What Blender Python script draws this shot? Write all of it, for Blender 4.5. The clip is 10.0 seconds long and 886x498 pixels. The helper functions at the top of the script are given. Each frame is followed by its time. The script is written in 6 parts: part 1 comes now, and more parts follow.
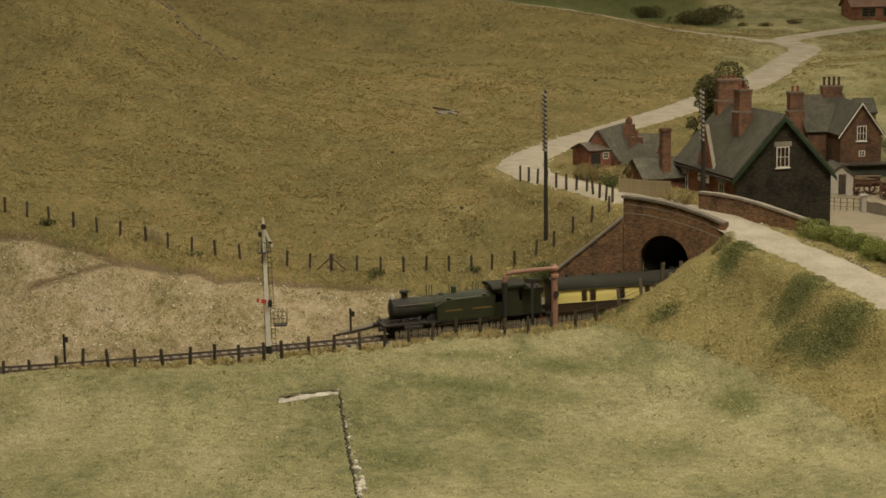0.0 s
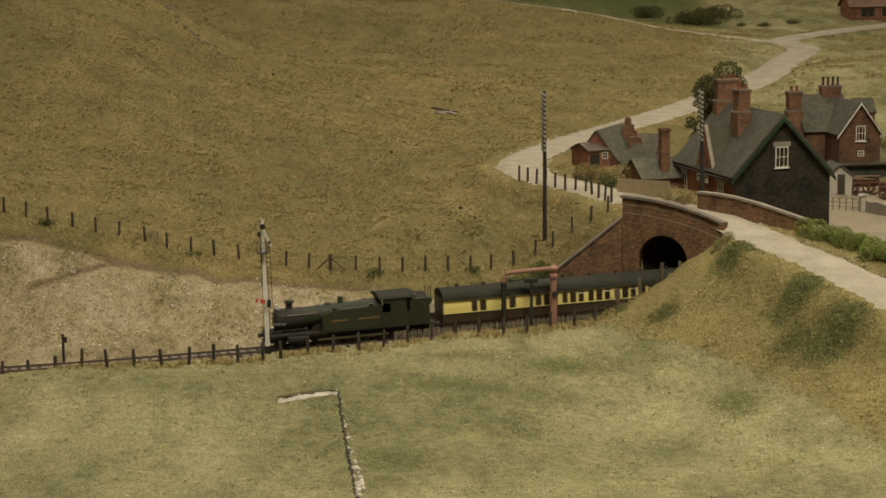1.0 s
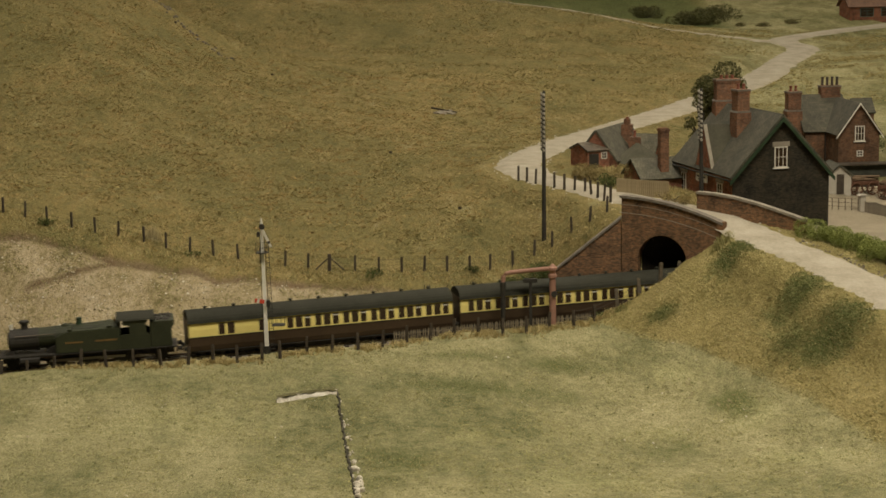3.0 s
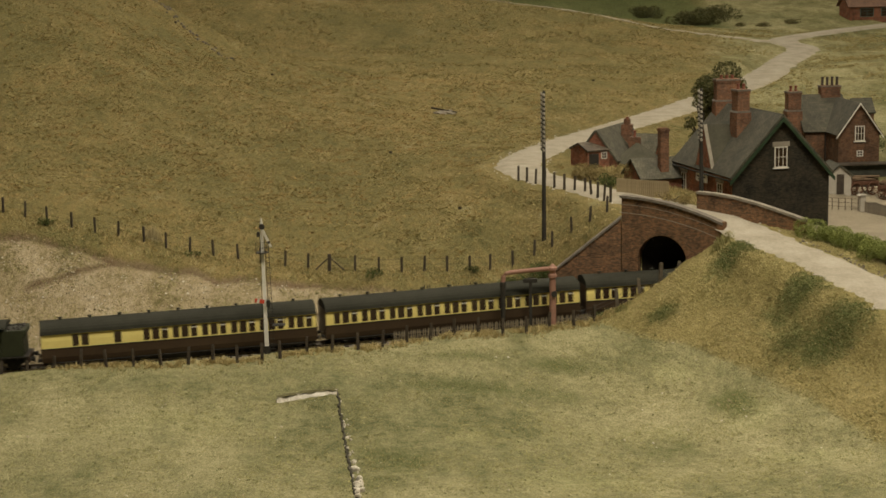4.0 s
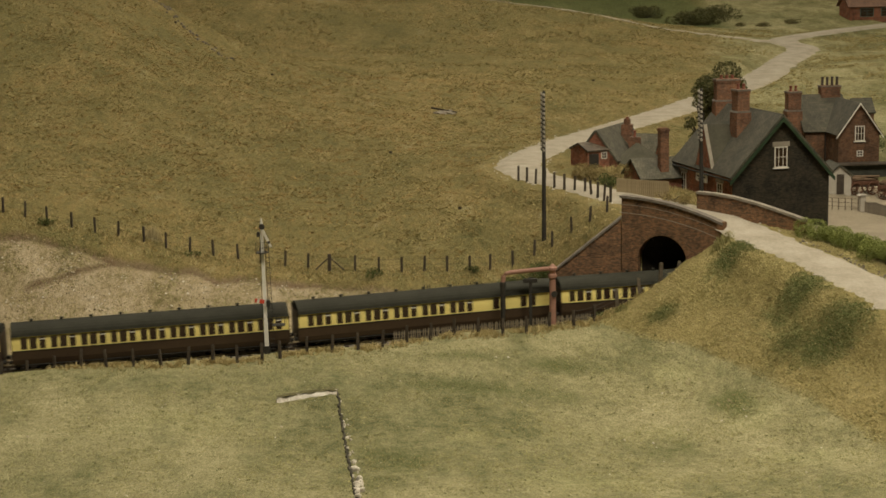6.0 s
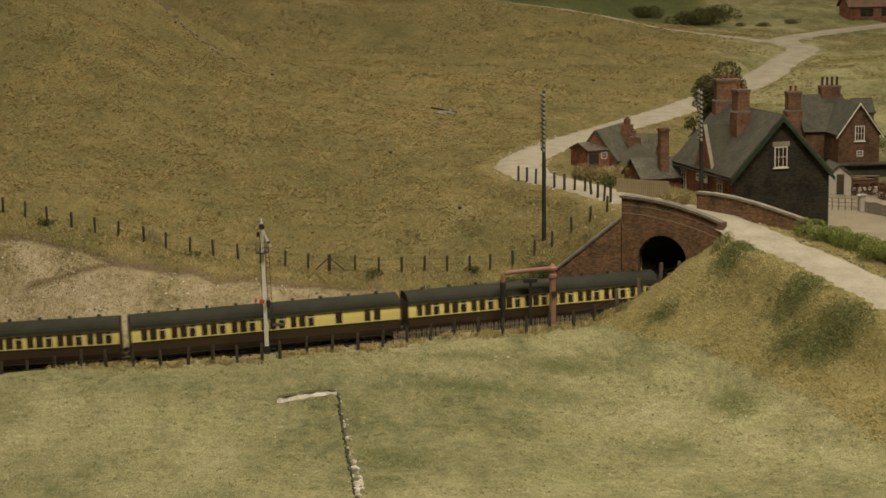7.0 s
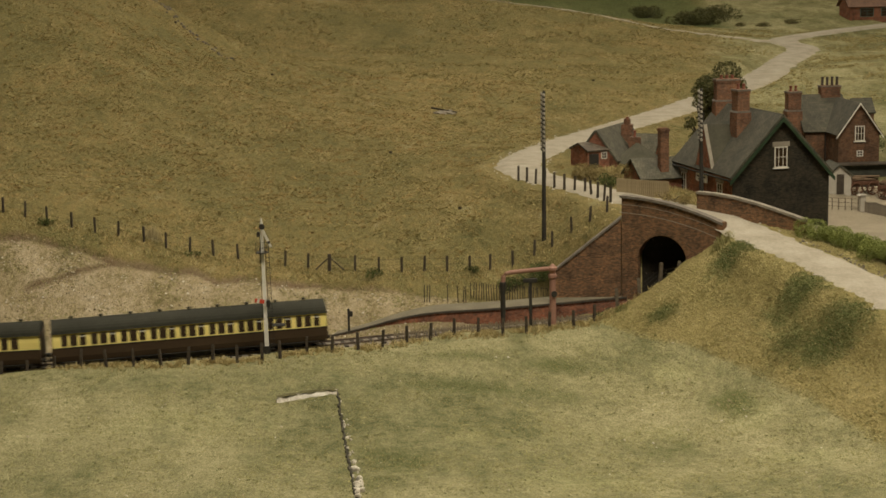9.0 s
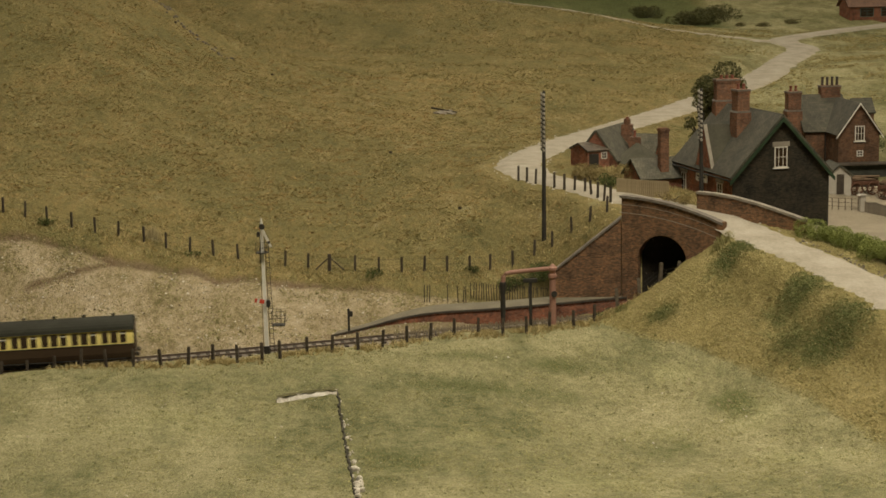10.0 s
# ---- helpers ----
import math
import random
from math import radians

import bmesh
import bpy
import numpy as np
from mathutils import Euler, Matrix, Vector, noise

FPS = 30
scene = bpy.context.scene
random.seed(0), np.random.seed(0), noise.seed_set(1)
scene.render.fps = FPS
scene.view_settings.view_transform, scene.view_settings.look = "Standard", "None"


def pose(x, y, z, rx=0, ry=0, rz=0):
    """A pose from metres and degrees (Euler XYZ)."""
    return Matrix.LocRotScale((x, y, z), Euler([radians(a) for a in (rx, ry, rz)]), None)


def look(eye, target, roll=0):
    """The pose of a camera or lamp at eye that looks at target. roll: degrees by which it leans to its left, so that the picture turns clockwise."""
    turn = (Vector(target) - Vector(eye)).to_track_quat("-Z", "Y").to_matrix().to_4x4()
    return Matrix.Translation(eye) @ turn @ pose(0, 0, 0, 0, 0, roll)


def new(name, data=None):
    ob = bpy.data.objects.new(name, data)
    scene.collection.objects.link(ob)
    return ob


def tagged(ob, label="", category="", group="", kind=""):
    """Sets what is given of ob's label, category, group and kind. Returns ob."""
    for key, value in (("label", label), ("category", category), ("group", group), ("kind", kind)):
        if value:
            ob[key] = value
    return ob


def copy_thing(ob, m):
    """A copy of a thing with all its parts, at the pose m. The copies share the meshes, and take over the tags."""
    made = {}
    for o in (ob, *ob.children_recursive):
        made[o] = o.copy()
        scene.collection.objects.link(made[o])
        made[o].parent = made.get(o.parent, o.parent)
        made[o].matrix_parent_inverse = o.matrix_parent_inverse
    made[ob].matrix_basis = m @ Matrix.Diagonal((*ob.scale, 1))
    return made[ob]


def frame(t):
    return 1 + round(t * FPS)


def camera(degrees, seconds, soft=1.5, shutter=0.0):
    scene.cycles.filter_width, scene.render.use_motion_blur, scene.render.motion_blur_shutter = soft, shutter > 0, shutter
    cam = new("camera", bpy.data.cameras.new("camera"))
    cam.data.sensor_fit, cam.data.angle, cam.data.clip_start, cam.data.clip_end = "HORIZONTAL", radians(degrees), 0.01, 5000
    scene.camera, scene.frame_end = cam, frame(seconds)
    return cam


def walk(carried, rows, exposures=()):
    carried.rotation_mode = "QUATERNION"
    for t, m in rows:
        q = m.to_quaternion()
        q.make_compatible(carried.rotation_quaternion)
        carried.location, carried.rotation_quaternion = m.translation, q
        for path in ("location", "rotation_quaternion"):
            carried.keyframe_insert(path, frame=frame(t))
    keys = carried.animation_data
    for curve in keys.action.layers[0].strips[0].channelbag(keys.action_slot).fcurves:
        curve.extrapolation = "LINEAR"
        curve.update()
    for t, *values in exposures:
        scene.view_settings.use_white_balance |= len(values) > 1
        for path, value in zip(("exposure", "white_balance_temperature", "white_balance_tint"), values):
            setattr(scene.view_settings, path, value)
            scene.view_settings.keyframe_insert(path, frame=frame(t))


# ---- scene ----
# A model railway at 4 mm to the foot, in a lit room. Lengths below are in layout units; K turns them into metres.
K = 0.0142
EYE = Vector((0, 0, 28.4)) * K
cam = camera(27.5, 10.0, soft=1.6, shutter=0.5)


def aim(yaw):
    a, p = radians(yaw), radians(9.7)
    return look(EYE, EYE + Vector((-math.sin(a) * math.cos(p), math.cos(a) * math.cos(p), -math.sin(p))), -1.0)


walk(cam, [(0, aim(0.059)), (0.5, aim(0.032)), (1.0, aim(0.026)), (1.5, aim(0.022)), (2.0, aim(0.014)), (2.5, aim(0)),
           (4.0, aim(0)), (7.0, aim(0)), (10.0, aim(0))], [(0, 0.0, 6500, 10), (10, 0.0, 6500, 10)])

# ---- light: ceiling panels of the room ----
world = bpy.data.worlds.new("room_air")
scene.world = world
world.use_nodes = True
world.node_tree.nodes["Background"].inputs[0].default_value = (0.02, 0.019, 0.017, 1)
world.node_tree.nodes["Background"].inputs[1].default_value = 1.0


def ceiling_lamp(x, y, z, sx, sy, watts, colour):
    data = bpy.data.lights.new("ceiling_lamp", "AREA")
    data.shape, data.size, data.size_y, data.energy, data.color = "RECTANGLE", sx, sy, watts, colour
    ob = new("ceiling_lamp", data)
    ob.matrix_basis = pose(x, y, z)
    return ob


WARM = (1.0, 0.91, 0.73)
LAMPS = [(0.5, 0.95, 49), (0.5, 3.1, 14), (0.5, 4.9, 7)]
for lx, ly, watts in LAMPS:
    ceiling_lamp(lx, ly, 1.95, 2.2, 0.5, watts, WARM)

# ---- materials ----


def nodes_of(name):
    m = bpy.data.materials.new(name)
    m.use_nodes = True
    nt = m.node_tree
    return m, nt, nt.nodes["Principled BSDF"]


def node(nt, kind, **kw):
    n = nt.nodes.new(kind)
    for k, v in kw.items():
        n.inputs[k].default_value = v
    return n


def noise_at(nt, scale, detail=4, rough=0.6, coord=None):
    n = node(nt, "ShaderNodeTexNoise", Scale=scale / K, Detail=detail, Roughness=rough)
    nt.links.new(coord, n.inputs["Vector"])
    return n.outputs["Fac"]


def ramp(nt, fac, stops):
    r = nt.nodes.new("ShaderNodeValToRGB")
    els = r.color_ramp.elements
    while len(els) < len(stops):
        els.new(0.5)
    for e, (p, c) in zip(els, stops):
        e.position, e.color = p, (*c, 1)
    nt.links.new(fac, r.inputs[0])
    return r.outputs[0]


def mixed(nt, fac, a, b, mode="MIX"):
    m = nt.nodes.new("ShaderNodeMix")
    m.data_type, m.blend_type = "RGBA", mode
    for sock, v in ((m.inputs[0], fac), (m.inputs[6], a), (m.inputs[7], b)):
        if isinstance(v, (int, float)):
            sock.default_value = v
        elif isinstance(v, tuple):
            sock.default_value = (*v, 1)
        else:
            nt.links.new(v, sock)
    return m.outputs[2]


def maths(nt, op, a, b=0.0, clamp=False):
    m = nt.nodes.new("ShaderNodeMath")
    m.operation, m.use_clamp = op, clamp
    for sock, v in zip(m.inputs, (a, b)):
        if isinstance(v, (int, float)):
            sock.default_value = v
        else:
            nt.links.new(v, sock)
    return m.outputs[0]


def relief(nt, bsdf, height, strength, depth):
    b = node(nt, "ShaderNodeBump", Strength=strength, Distance=depth * K)
    nt.links.new(height, b.inputs["Height"])
    nt.links.new(b.outputs[0], bsdf.inputs["Normal"])


def surface(name, dark, light, scale=1.5, fine=12.0, rough=0.8, metal=0.0, bump=0.3, depth=0.05, spec=0.3):
    """A worn, uneven plain material: colour wanders between dark and light at two scales."""
    m, nt, bsdf = nodes_of(name)
    co = nt.nodes.new("ShaderNodeTexCoord").outputs["Object"]
    a, b = noise_at(nt, scale, 4, 0.6, co), noise_at(nt, fine, 3, 0.6, co)
    mix = maths(nt, "ADD", maths(nt, "MULTIPLY", a, 0.6), maths(nt, "MULTIPLY", b, 0.4))
    col = ramp(nt, mix, [(0.32, dark), (0.68, light)])
    info = nt.nodes.new("ShaderNodeObjectInfo").outputs["Random"]
    col = mixed(nt, 1.0, col, ramp(nt, info, [(0, (0.86, 0.86, 0.86)), (1, (1, 1, 1))]), "MULTIPLY")
    nt.links.new(col, bsdf.inputs["Base Color"])
    bsdf.inputs["Roughness"].default_value, bsdf.inputs["Metallic"].default_value = rough, metal
    bsdf.inputs["Specular IOR Level"].default_value = spec
    relief(nt, bsdf, mix, bump, depth)
    return m


def brickwork(name, dark, light, mortar, length=0.24, height=0.085, rough=0.9):
    m, nt, bsdf = nodes_of(name)
    tex = nt.nodes.new("ShaderNodeTexCoord").outputs["Object"]
    sep = nt.nodes.new("ShaderNodeSeparateXYZ")
    nt.links.new(tex, sep.inputs[0])
    comb = nt.nodes.new("ShaderNodeCombineXYZ")
    nt.links.new(maths(nt, "ADD", sep.outputs[0], sep.outputs[1]), comb.inputs[0])
    nt.links.new(sep.outputs[2], comb.inputs[1])
    br = node(nt, "ShaderNodeTexBrick", Scale=1 / K)
    br.inputs["Mortar Size"].default_value = 0.008
    br.inputs["Brick Width"].default_value, br.inputs["Row Height"].default_value = length, height
    br.inputs["Color1"].default_value, br.inputs["Color2"].default_value = (*dark, 1), (*light, 1)
    br.inputs["Mortar"].default_value = (*mortar, 1)
    br.inputs["Bias"].default_value = -0.1
    nt.links.new(comb.outputs[0], br.inputs["Vector"])
    soot = ramp(nt, noise_at(nt, 0.55, 5, 0.7, tex), [(0.32, (0.42, 0.44, 0.46)), (0.5, (0.92, 0.92, 0.92)), (0.66, (1.3, 1.2, 1.1))])
    soot2 = ramp(nt, noise_at(nt, 5, 3, 0.6, tex), [(0.25, (0.6, 0.6, 0.6)), (0.7, (1.15, 1.12, 1.1))])
    col = mixed(nt, 1.0, mixed(nt, 1.0, br.outputs["Color"], soot, "MULTIPLY"), soot2, "MULTIPLY")
    nt.links.new(col, bsdf.inputs["Base Color"])
    bsdf.inputs["Roughness"].default_value = rough
    bsdf.inputs["Specular IOR Level"].default_value = 0.2
    relief(nt, bsdf, br.outputs["Fac"], -0.25, 0.015)
    return m


def rows_of(name, dark, light, height=0.3, width=0.25, rough=0.75):
    """Slates: courses down the slope, each slate its own tone."""
    m, nt, bsdf = nodes_of(name)
    tex = nt.nodes.new("ShaderNodeTexCoord").outputs["Object"]
    br = node(nt, "ShaderNodeTexBrick", Scale=1 / K)
    br.inputs["Mortar Size"].default_value = 0.012
    br.inputs["Brick Width"].default_value, br.inputs["Row Height"].default_value = width, height
    br.inputs["Color1"].default_value, br.inputs["Color2"].default_value = (*dark, 1), (*light, 1)
    br.inputs["Mortar"].default_value = tuple(0.6 * c for c in dark) + (1,)
    nt.links.new(tex, br.inputs["Vector"])
    stain = ramp(nt, noise_at(nt, 0.6, 5, 0.6, tex), [(0.3, (0.65, 0.65, 0.66)), (0.7, (1.15, 1.12, 1.05))])
    nt.links.new(mixed(nt, 1.0, br.outputs["Color"], stain, "MULTIPLY"), bsdf.inputs["Base Color"])
    bsdf.inputs["Roughness"].default_value = rough
    relief(nt, bsdf, br.outputs["Fac"], -0.5, 0.03)
    return m


def ground_cover():
    """Short static grass: straw, olive and green patches, bare chalk where the attribute says so."""
    m, nt, bsdf = nodes_of("grassland")
    pos = nt.nodes.new("ShaderNodeNewGeometry").outputs["Position"]
    flow = nt.nodes.new("ShaderNodeMapping")
    flow.inputs["Scale"].default_value = (1.0, 0.5, 1.0)
    flow.inputs["Rotation"].default_value = (0, 0, 0.5)
    nt.links.new(pos, flow.inputs["Vector"])
    sheep = flow.outputs[0]
    big, mid = noise_at(nt, 0.05, 4, 0.6, pos), noise_at(nt, 0.3, 5, 0.65, sheep)
    fine, fibre = noise_at(nt, 1.9, 6, 0.78, sheep), noise_at(nt, 7.5, 4, 0.8, sheep)
    def blended(a, b, c):
        both = maths(nt, "ADD", maths(nt, "MULTIPLY", big, a), maths(nt, "MULTIPLY", mid, b))
        return maths(nt, "ADD", both, maths(nt, "MULTIPLY", c, 1 - a - b))
    mix = blended(0.24, 0.32, fine)
    level = blended(0.34, 0.36, noise_at(nt, 1.3, 6, 0.7, pos))
    hill = ramp(nt, mix, [(0.37, (0.109, 0.102, 0.039)), (0.46, (0.166, 0.144, 0.058)), (0.54, (0.233, 0.182, 0.074)), (0.62, (0.332, 0.233, 0.096))])
    field = ramp(nt, level, [(0.38, (0.126, 0.129, 0.060)), (0.45, (0.206, 0.199, 0.097)), (0.53, (0.302, 0.277, 0.145)), (0.62, (0.420, 0.378, 0.216))])
    bank = ramp(nt, level, [(0.36, (0.189, 0.163, 0.062)), (0.5, (0.277, 0.229, 0.095)), (0.64, (0.361, 0.295, 0.136))])
    pale = ramp(nt, level, [(0.38, (0.185, 0.181, 0.078)), (0.5, (0.311, 0.300, 0.140)), (0.62, (0.414, 0.385, 0.211))])
    soil = ramp(nt, mix, [(0.38, (0.085, 0.058, 0.03)), (0.62, (0.20, 0.14, 0.08))])
    wood = ramp(nt, mix, [(0.38, (0.06, 0.075, 0.026)), (0.62, (0.16, 0.165, 0.065))])
    chalk = ramp(nt, maths(nt, "ADD", maths(nt, "MULTIPLY", fine, 0.55), maths(nt, "MULTIPLY", mid, 0.45)),
                 [(0.36, (0.17, 0.14, 0.065)), (0.46, (0.29, 0.235, 0.13)), (0.55, (0.38, 0.31, 0.195)), (0.67, (0.53, 0.45, 0.32))])

    def mask(which, soft=0.5, wander=1.6, speckle=0.9):
        a = nt.nodes.new("ShaderNodeAttribute")
        a.attribute_name = which
        v = maths(nt, "ADD", a.outputs["Fac"], maths(nt, "MULTIPLY", maths(nt, "SUBTRACT", mid, 0.5), wander))
        v = maths(nt, "ADD", v, maths(nt, "MULTIPLY", maths(nt, "SUBTRACT", fine, 0.5), speckle))
        return maths(nt, "MULTIPLY", maths(nt, "SUBTRACT", v, 0.5 - soft / 2), 1 / soft, True)
    col = mixed(nt, mask("field", 0.6), hill, field)
    col = mixed(nt, mask("pale", 0.6, 2.0, 1.3), col, pale)
    col = mixed(nt, mask("bank", 0.6), col, bank)
    col = mixed(nt, mask("green", 0.6, 1.9, 1.3), col, wood)
    col = mixed(nt, mask("chalk", 0.5, 1.1, 1.6), col, chalk)
    col = mixed(nt, mask("earth", 0.6, 1.2, 1.2), col, soil)
    tone = ramp(nt, fibre, [(0.32, (0.6, 0.6, 0.57)), (0.5, (0.98, 0.98, 0.97)), (0.7, (1.24, 1.23, 1.19))])
    nt.links.new(mixed(nt, 1.0, col, tone, "MULTIPLY"), bsdf.inputs["Base Color"])
    bsdf.inputs["Roughness"].default_value, bsdf.inputs["Specular IOR Level"].default_value = 0.95, 0.1
    relief(nt, bsdf, maths(nt, "ADD", maths(nt, "MULTIPLY", fibre, 0.4), fine), 0.75, 0.36)
    return m


def leafy(name, stops, rough=0.8):
    """Tufts and leaves: each island takes its own tone."""
    m, nt, bsdf = nodes_of(name)
    geo = nt.nodes.new("ShaderNodeNewGeometry")
    nt.links.new(ramp(nt, geo.outputs["Random Per Island"], stops), bsdf.inputs["Base Color"])
    bsdf.inputs["Roughness"].default_value, bsdf.inputs["Specular IOR Level"].default_value = rough, 0.15
    return m


GRASS = ground_cover()
CHALK_ROAD = surface("chalk_road", (0.285, 0.249, 0.180), (0.484, 0.434, 0.342), 0.5, 5.0, 0.95, bump=0.35, depth=0.06, spec=0.1)
CHALK = surface("chalk_stone", (0.42, 0.36, 0.27), (0.78, 0.73, 0.62), 1.2, 8.0, 0.95, bump=0.6, depth=0.08, spec=0.1)
YARD = surface("yard_gravel", (0.20, 0.17, 0.115), (0.30, 0.255, 0.18), 0.3, 5.0, 0.95, bump=0.4, spec=0.1)
BALLAST = surface("ballast", (0.17, 0.145, 0.115), (0.36, 0.31, 0.25), 3.0, 14.0, 0.95, bump=0.8, depth=0.1, spec=0.1)
BRICK_DARK = brickwork("bridge_brick", (0.115, 0.07, 0.04), (0.29, 0.155, 0.077), (0.20, 0.145, 0.095))
BRICK_RED = brickwork("red_brick", (0.20, 0.075, 0.042), (0.34, 0.13, 0.07), (0.26, 0.19, 0.14))
FARM_BRICK = brickwork("dark_farm_brick", (0.10, 0.056, 0.03), (0.17, 0.092, 0.052), (0.14, 0.10, 0.07))
BRICK_BROWN = brickwork("brown_brick", (0.15, 0.075, 0.042), (0.25, 0.125, 0.07), (0.2, 0.15, 0.11))
TARRED = brickwork("tarred_brick", (0.022, 0.021, 0.015), (0.05, 0.042, 0.027), (0.042, 0.036, 0.026))
SLATE = rows_of("slate", (0.058, 0.055, 0.039), (0.088, 0.082, 0.058), rough=0.95)
PLAIN_SLATE = surface("old_slate", (0.06, 0.057, 0.04), (0.105, 0.098, 0.07), 0.8, 7, 0.95, spec=0.1)
PALE_SLATE = rows_of("weathered_slate", (0.08, 0.075, 0.052), (0.125, 0.116, 0.082), rough=0.95)
# near black: the darkness inside the bore is painted into this colour
BORE_SHADE = surface("sooty_lining", (0.02, 0.018, 0.014), (0.05, 0.042, 0.032), 0.5, 5, 0.95, spec=0.05)
STONE = surface("coping_stone", (0.19, 0.165, 0.125), (0.33, 0.29, 0.225), 1.5, 8, 0.9)
DARK_STONE = surface("sooty_coping", (0.12, 0.10, 0.08), (0.23, 0.20, 0.16), 1.5, 8, 0.9)
PAVING = surface("platform_paving", (0.12, 0.105, 0.07), (0.205, 0.18, 0.122), 0.8, 7, 0.95, bump=0.3)
TIMBER = surface("weathered_timber", (0.036, 0.029, 0.021), (0.095, 0.075, 0.053), 3, 18, 0.9)
GREY_POST = surface("grey_post_timber", (0.075, 0.06, 0.042), (0.17, 0.14, 0.10), 3, 14, 0.9)
SIGNAL_WHITE = surface("signal_white", (0.66, 0.63, 0.56), (0.86, 0.83, 0.76), 2, 10, 0.6)
PICKET = surface("grey_brown_pickets", (0.16, 0.13, 0.085), (0.34, 0.28, 0.19), 3, 14, 0.9)
PALE_TIMBER = surface("pale_timber", (0.27, 0.21, 0.12), (0.40, 0.32, 0.19), 1.2, 8, 0.85)
BLACK = surface("black_iron", (0.022, 0.02, 0.016), (0.045, 0.04, 0.032), 3, 16, 0.7)
WHITE = surface("white_paint", (0.52, 0.49, 0.42), (0.74, 0.70, 0.61), 2, 12, 0.6)
RED = surface("red_enamel", (0.50, 0.05, 0.025), (0.62, 0.08, 0.04), 3, 14, 0.45)
PINK = surface("faded_red_oxide", (0.26, 0.135, 0.095), (0.36, 0.20, 0.145), 2, 12, 0.7)
CREAM = surface("cream_paint", (0.76, 0.63, 0.20), (0.86, 0.73, 0.27), 0.4, 6, 0.45, bump=0.05)
BROWN = surface("chocolate_paint", (0.042, 0.026, 0.014), (0.066, 0.042, 0.023), 0.5, 6, 0.5, bump=0.05)
ROOF_GREY = surface("coach_roof", (0.03, 0.03, 0.022), (0.05, 0.049, 0.037), 0.5, 5, 0.9, bump=0.1, spec=0.1)
ENGINE_GREEN = surface("engine_green", (0.023, 0.027, 0.012), (0.042, 0.046, 0.022), 0.6, 6, 0.6, bump=0.08)
GOLD = surface("gilt_lettering", (0.13, 0.08, 0.025), (0.20, 0.125, 0.04), 3, 12, 0.6)
STEEL = surface("rail_steel", (0.10, 0.075, 0.055), (0.17, 0.13, 0.10), 3, 14, 0.5, metal=0.6)
BRIGHT = surface("bright_steel", (0.36, 0.33, 0.28), (0.5, 0.47, 0.4), 3, 14, 0.35, metal=0.8)
GREEN_TRIM = surface("dark_green_paint", (0.018, 0.035, 0.016), (0.03, 0.055, 0.026), 2, 10, 0.6)
TILE = rows_of("clay_tiles", (0.12, 0.065, 0.04), (0.18, 0.10, 0.06))
DUSTY_TILE = rows_of("dusty_tiles", (0.085, 0.066, 0.045), (0.14, 0.11, 0.078))
TEAL = surface("teal_paint", (0.06, 0.12, 0.10), (0.10, 0.17, 0.14), 3, 12, 0.7)
POT = surface("clay_pot", (0.17, 0.06, 0.04), (0.26, 0.10, 0.06), 3, 12, 0.8)
PLASTER = surface("whitewash", (0.36, 0.33, 0.27), (0.50, 0.46, 0.38), 0.8, 8, 0.9)
ROOM_WALL = surface("room_paint", (0.42, 0.40, 0.37), (0.46, 0.44, 0.41), 0.02, 0.5, 0.9, bump=0.05)
ROOM_FLOOR = surface("room_carpet", (0.10, 0.09, 0.08), (0.14, 0.125, 0.11), 0.05, 2, 0.95)
STRAW = leafy("straw_tufts", [(0, (0.24, 0.20, 0.08)), (0.5, (0.42, 0.335, 0.15)), (1, (0.54, 0.44, 0.22))])
TURF = leafy("short_turf", [(0, (0.193, 0.185, 0.072)), (0.5, (0.311, 0.286, 0.117)), (1, (0.395, 0.352, 0.162))])
LEAF = leafy("leaves", [(0, (0.035, 0.05, 0.014)), (0.5, (0.075, 0.095, 0.028)), (1, (0.14, 0.15, 0.05))])
DULL_LEAF = leafy("dusty_leaves", [(0, (0.08, 0.075, 0.03)), (0.5, (0.15, 0.135, 0.055)), (1, (0.24, 0.20, 0.09))])


def glass():
    m, nt, bsdf = nodes_of("dark_window_glass")
    bsdf.inputs["Base Color"].default_value = (0.034, 0.02, 0.013, 1)
    bsdf.inputs["Roughness"].default_value = 0.2
    return m


GLASS = glass()


def lamp_panel():
    m, nt, bsdf = nodes_of("lamp_diffuser")
    bsdf.inputs["Emission Color"].default_value = (1, 0.89, 0.72, 1)
    bsdf.inputs["Emission Strength"].default_value = 4
    return m


LAMP = lamp_panel()

# ---- mesh tools (layout units) ----


def at(x, y, z, rz=0):
    return pose(x * K, y * K, z * K, 0, 0, rz)


def link(name, bm, material, parent=None, label="", m=None, smooth=False):
    bm.normal_update()
    bmesh.ops.scale(bm, vec=(K, K, K), verts=bm.verts)
    me = bpy.data.meshes.new(name)
    bm.to_mesh(me)
    bm.free()
    me.materials.append(material)
    if smooth:
        for p in me.polygons:
            p.use_smooth = True
    ob = new(name, me)
    if parent:
        ob.parent = parent
    if m is not None:
        ob.matrix_basis = m
    if label:
        ob["label"] = label
    return ob


def part(name, bm, material, parent, label="", m=None, smooth=False):
    return link(name, bm, material, parent, label, m, smooth)


def again(ob, m, parent=None):
    """Another object on the same mesh, beside it under the same parent."""
    o = new(ob.name.split(".")[0], ob.data)
    o.parent, o.matrix_basis = parent or ob.parent, m
    if "label" in ob:
        o["label"] = ob["label"]
    return o


def thing(name, m, label, category, group="", kind=""):
    e = new(name)
    e.empty_display_size = 0.01
    e.matrix_basis = m
    return tagged(e, label, category, group, kind)


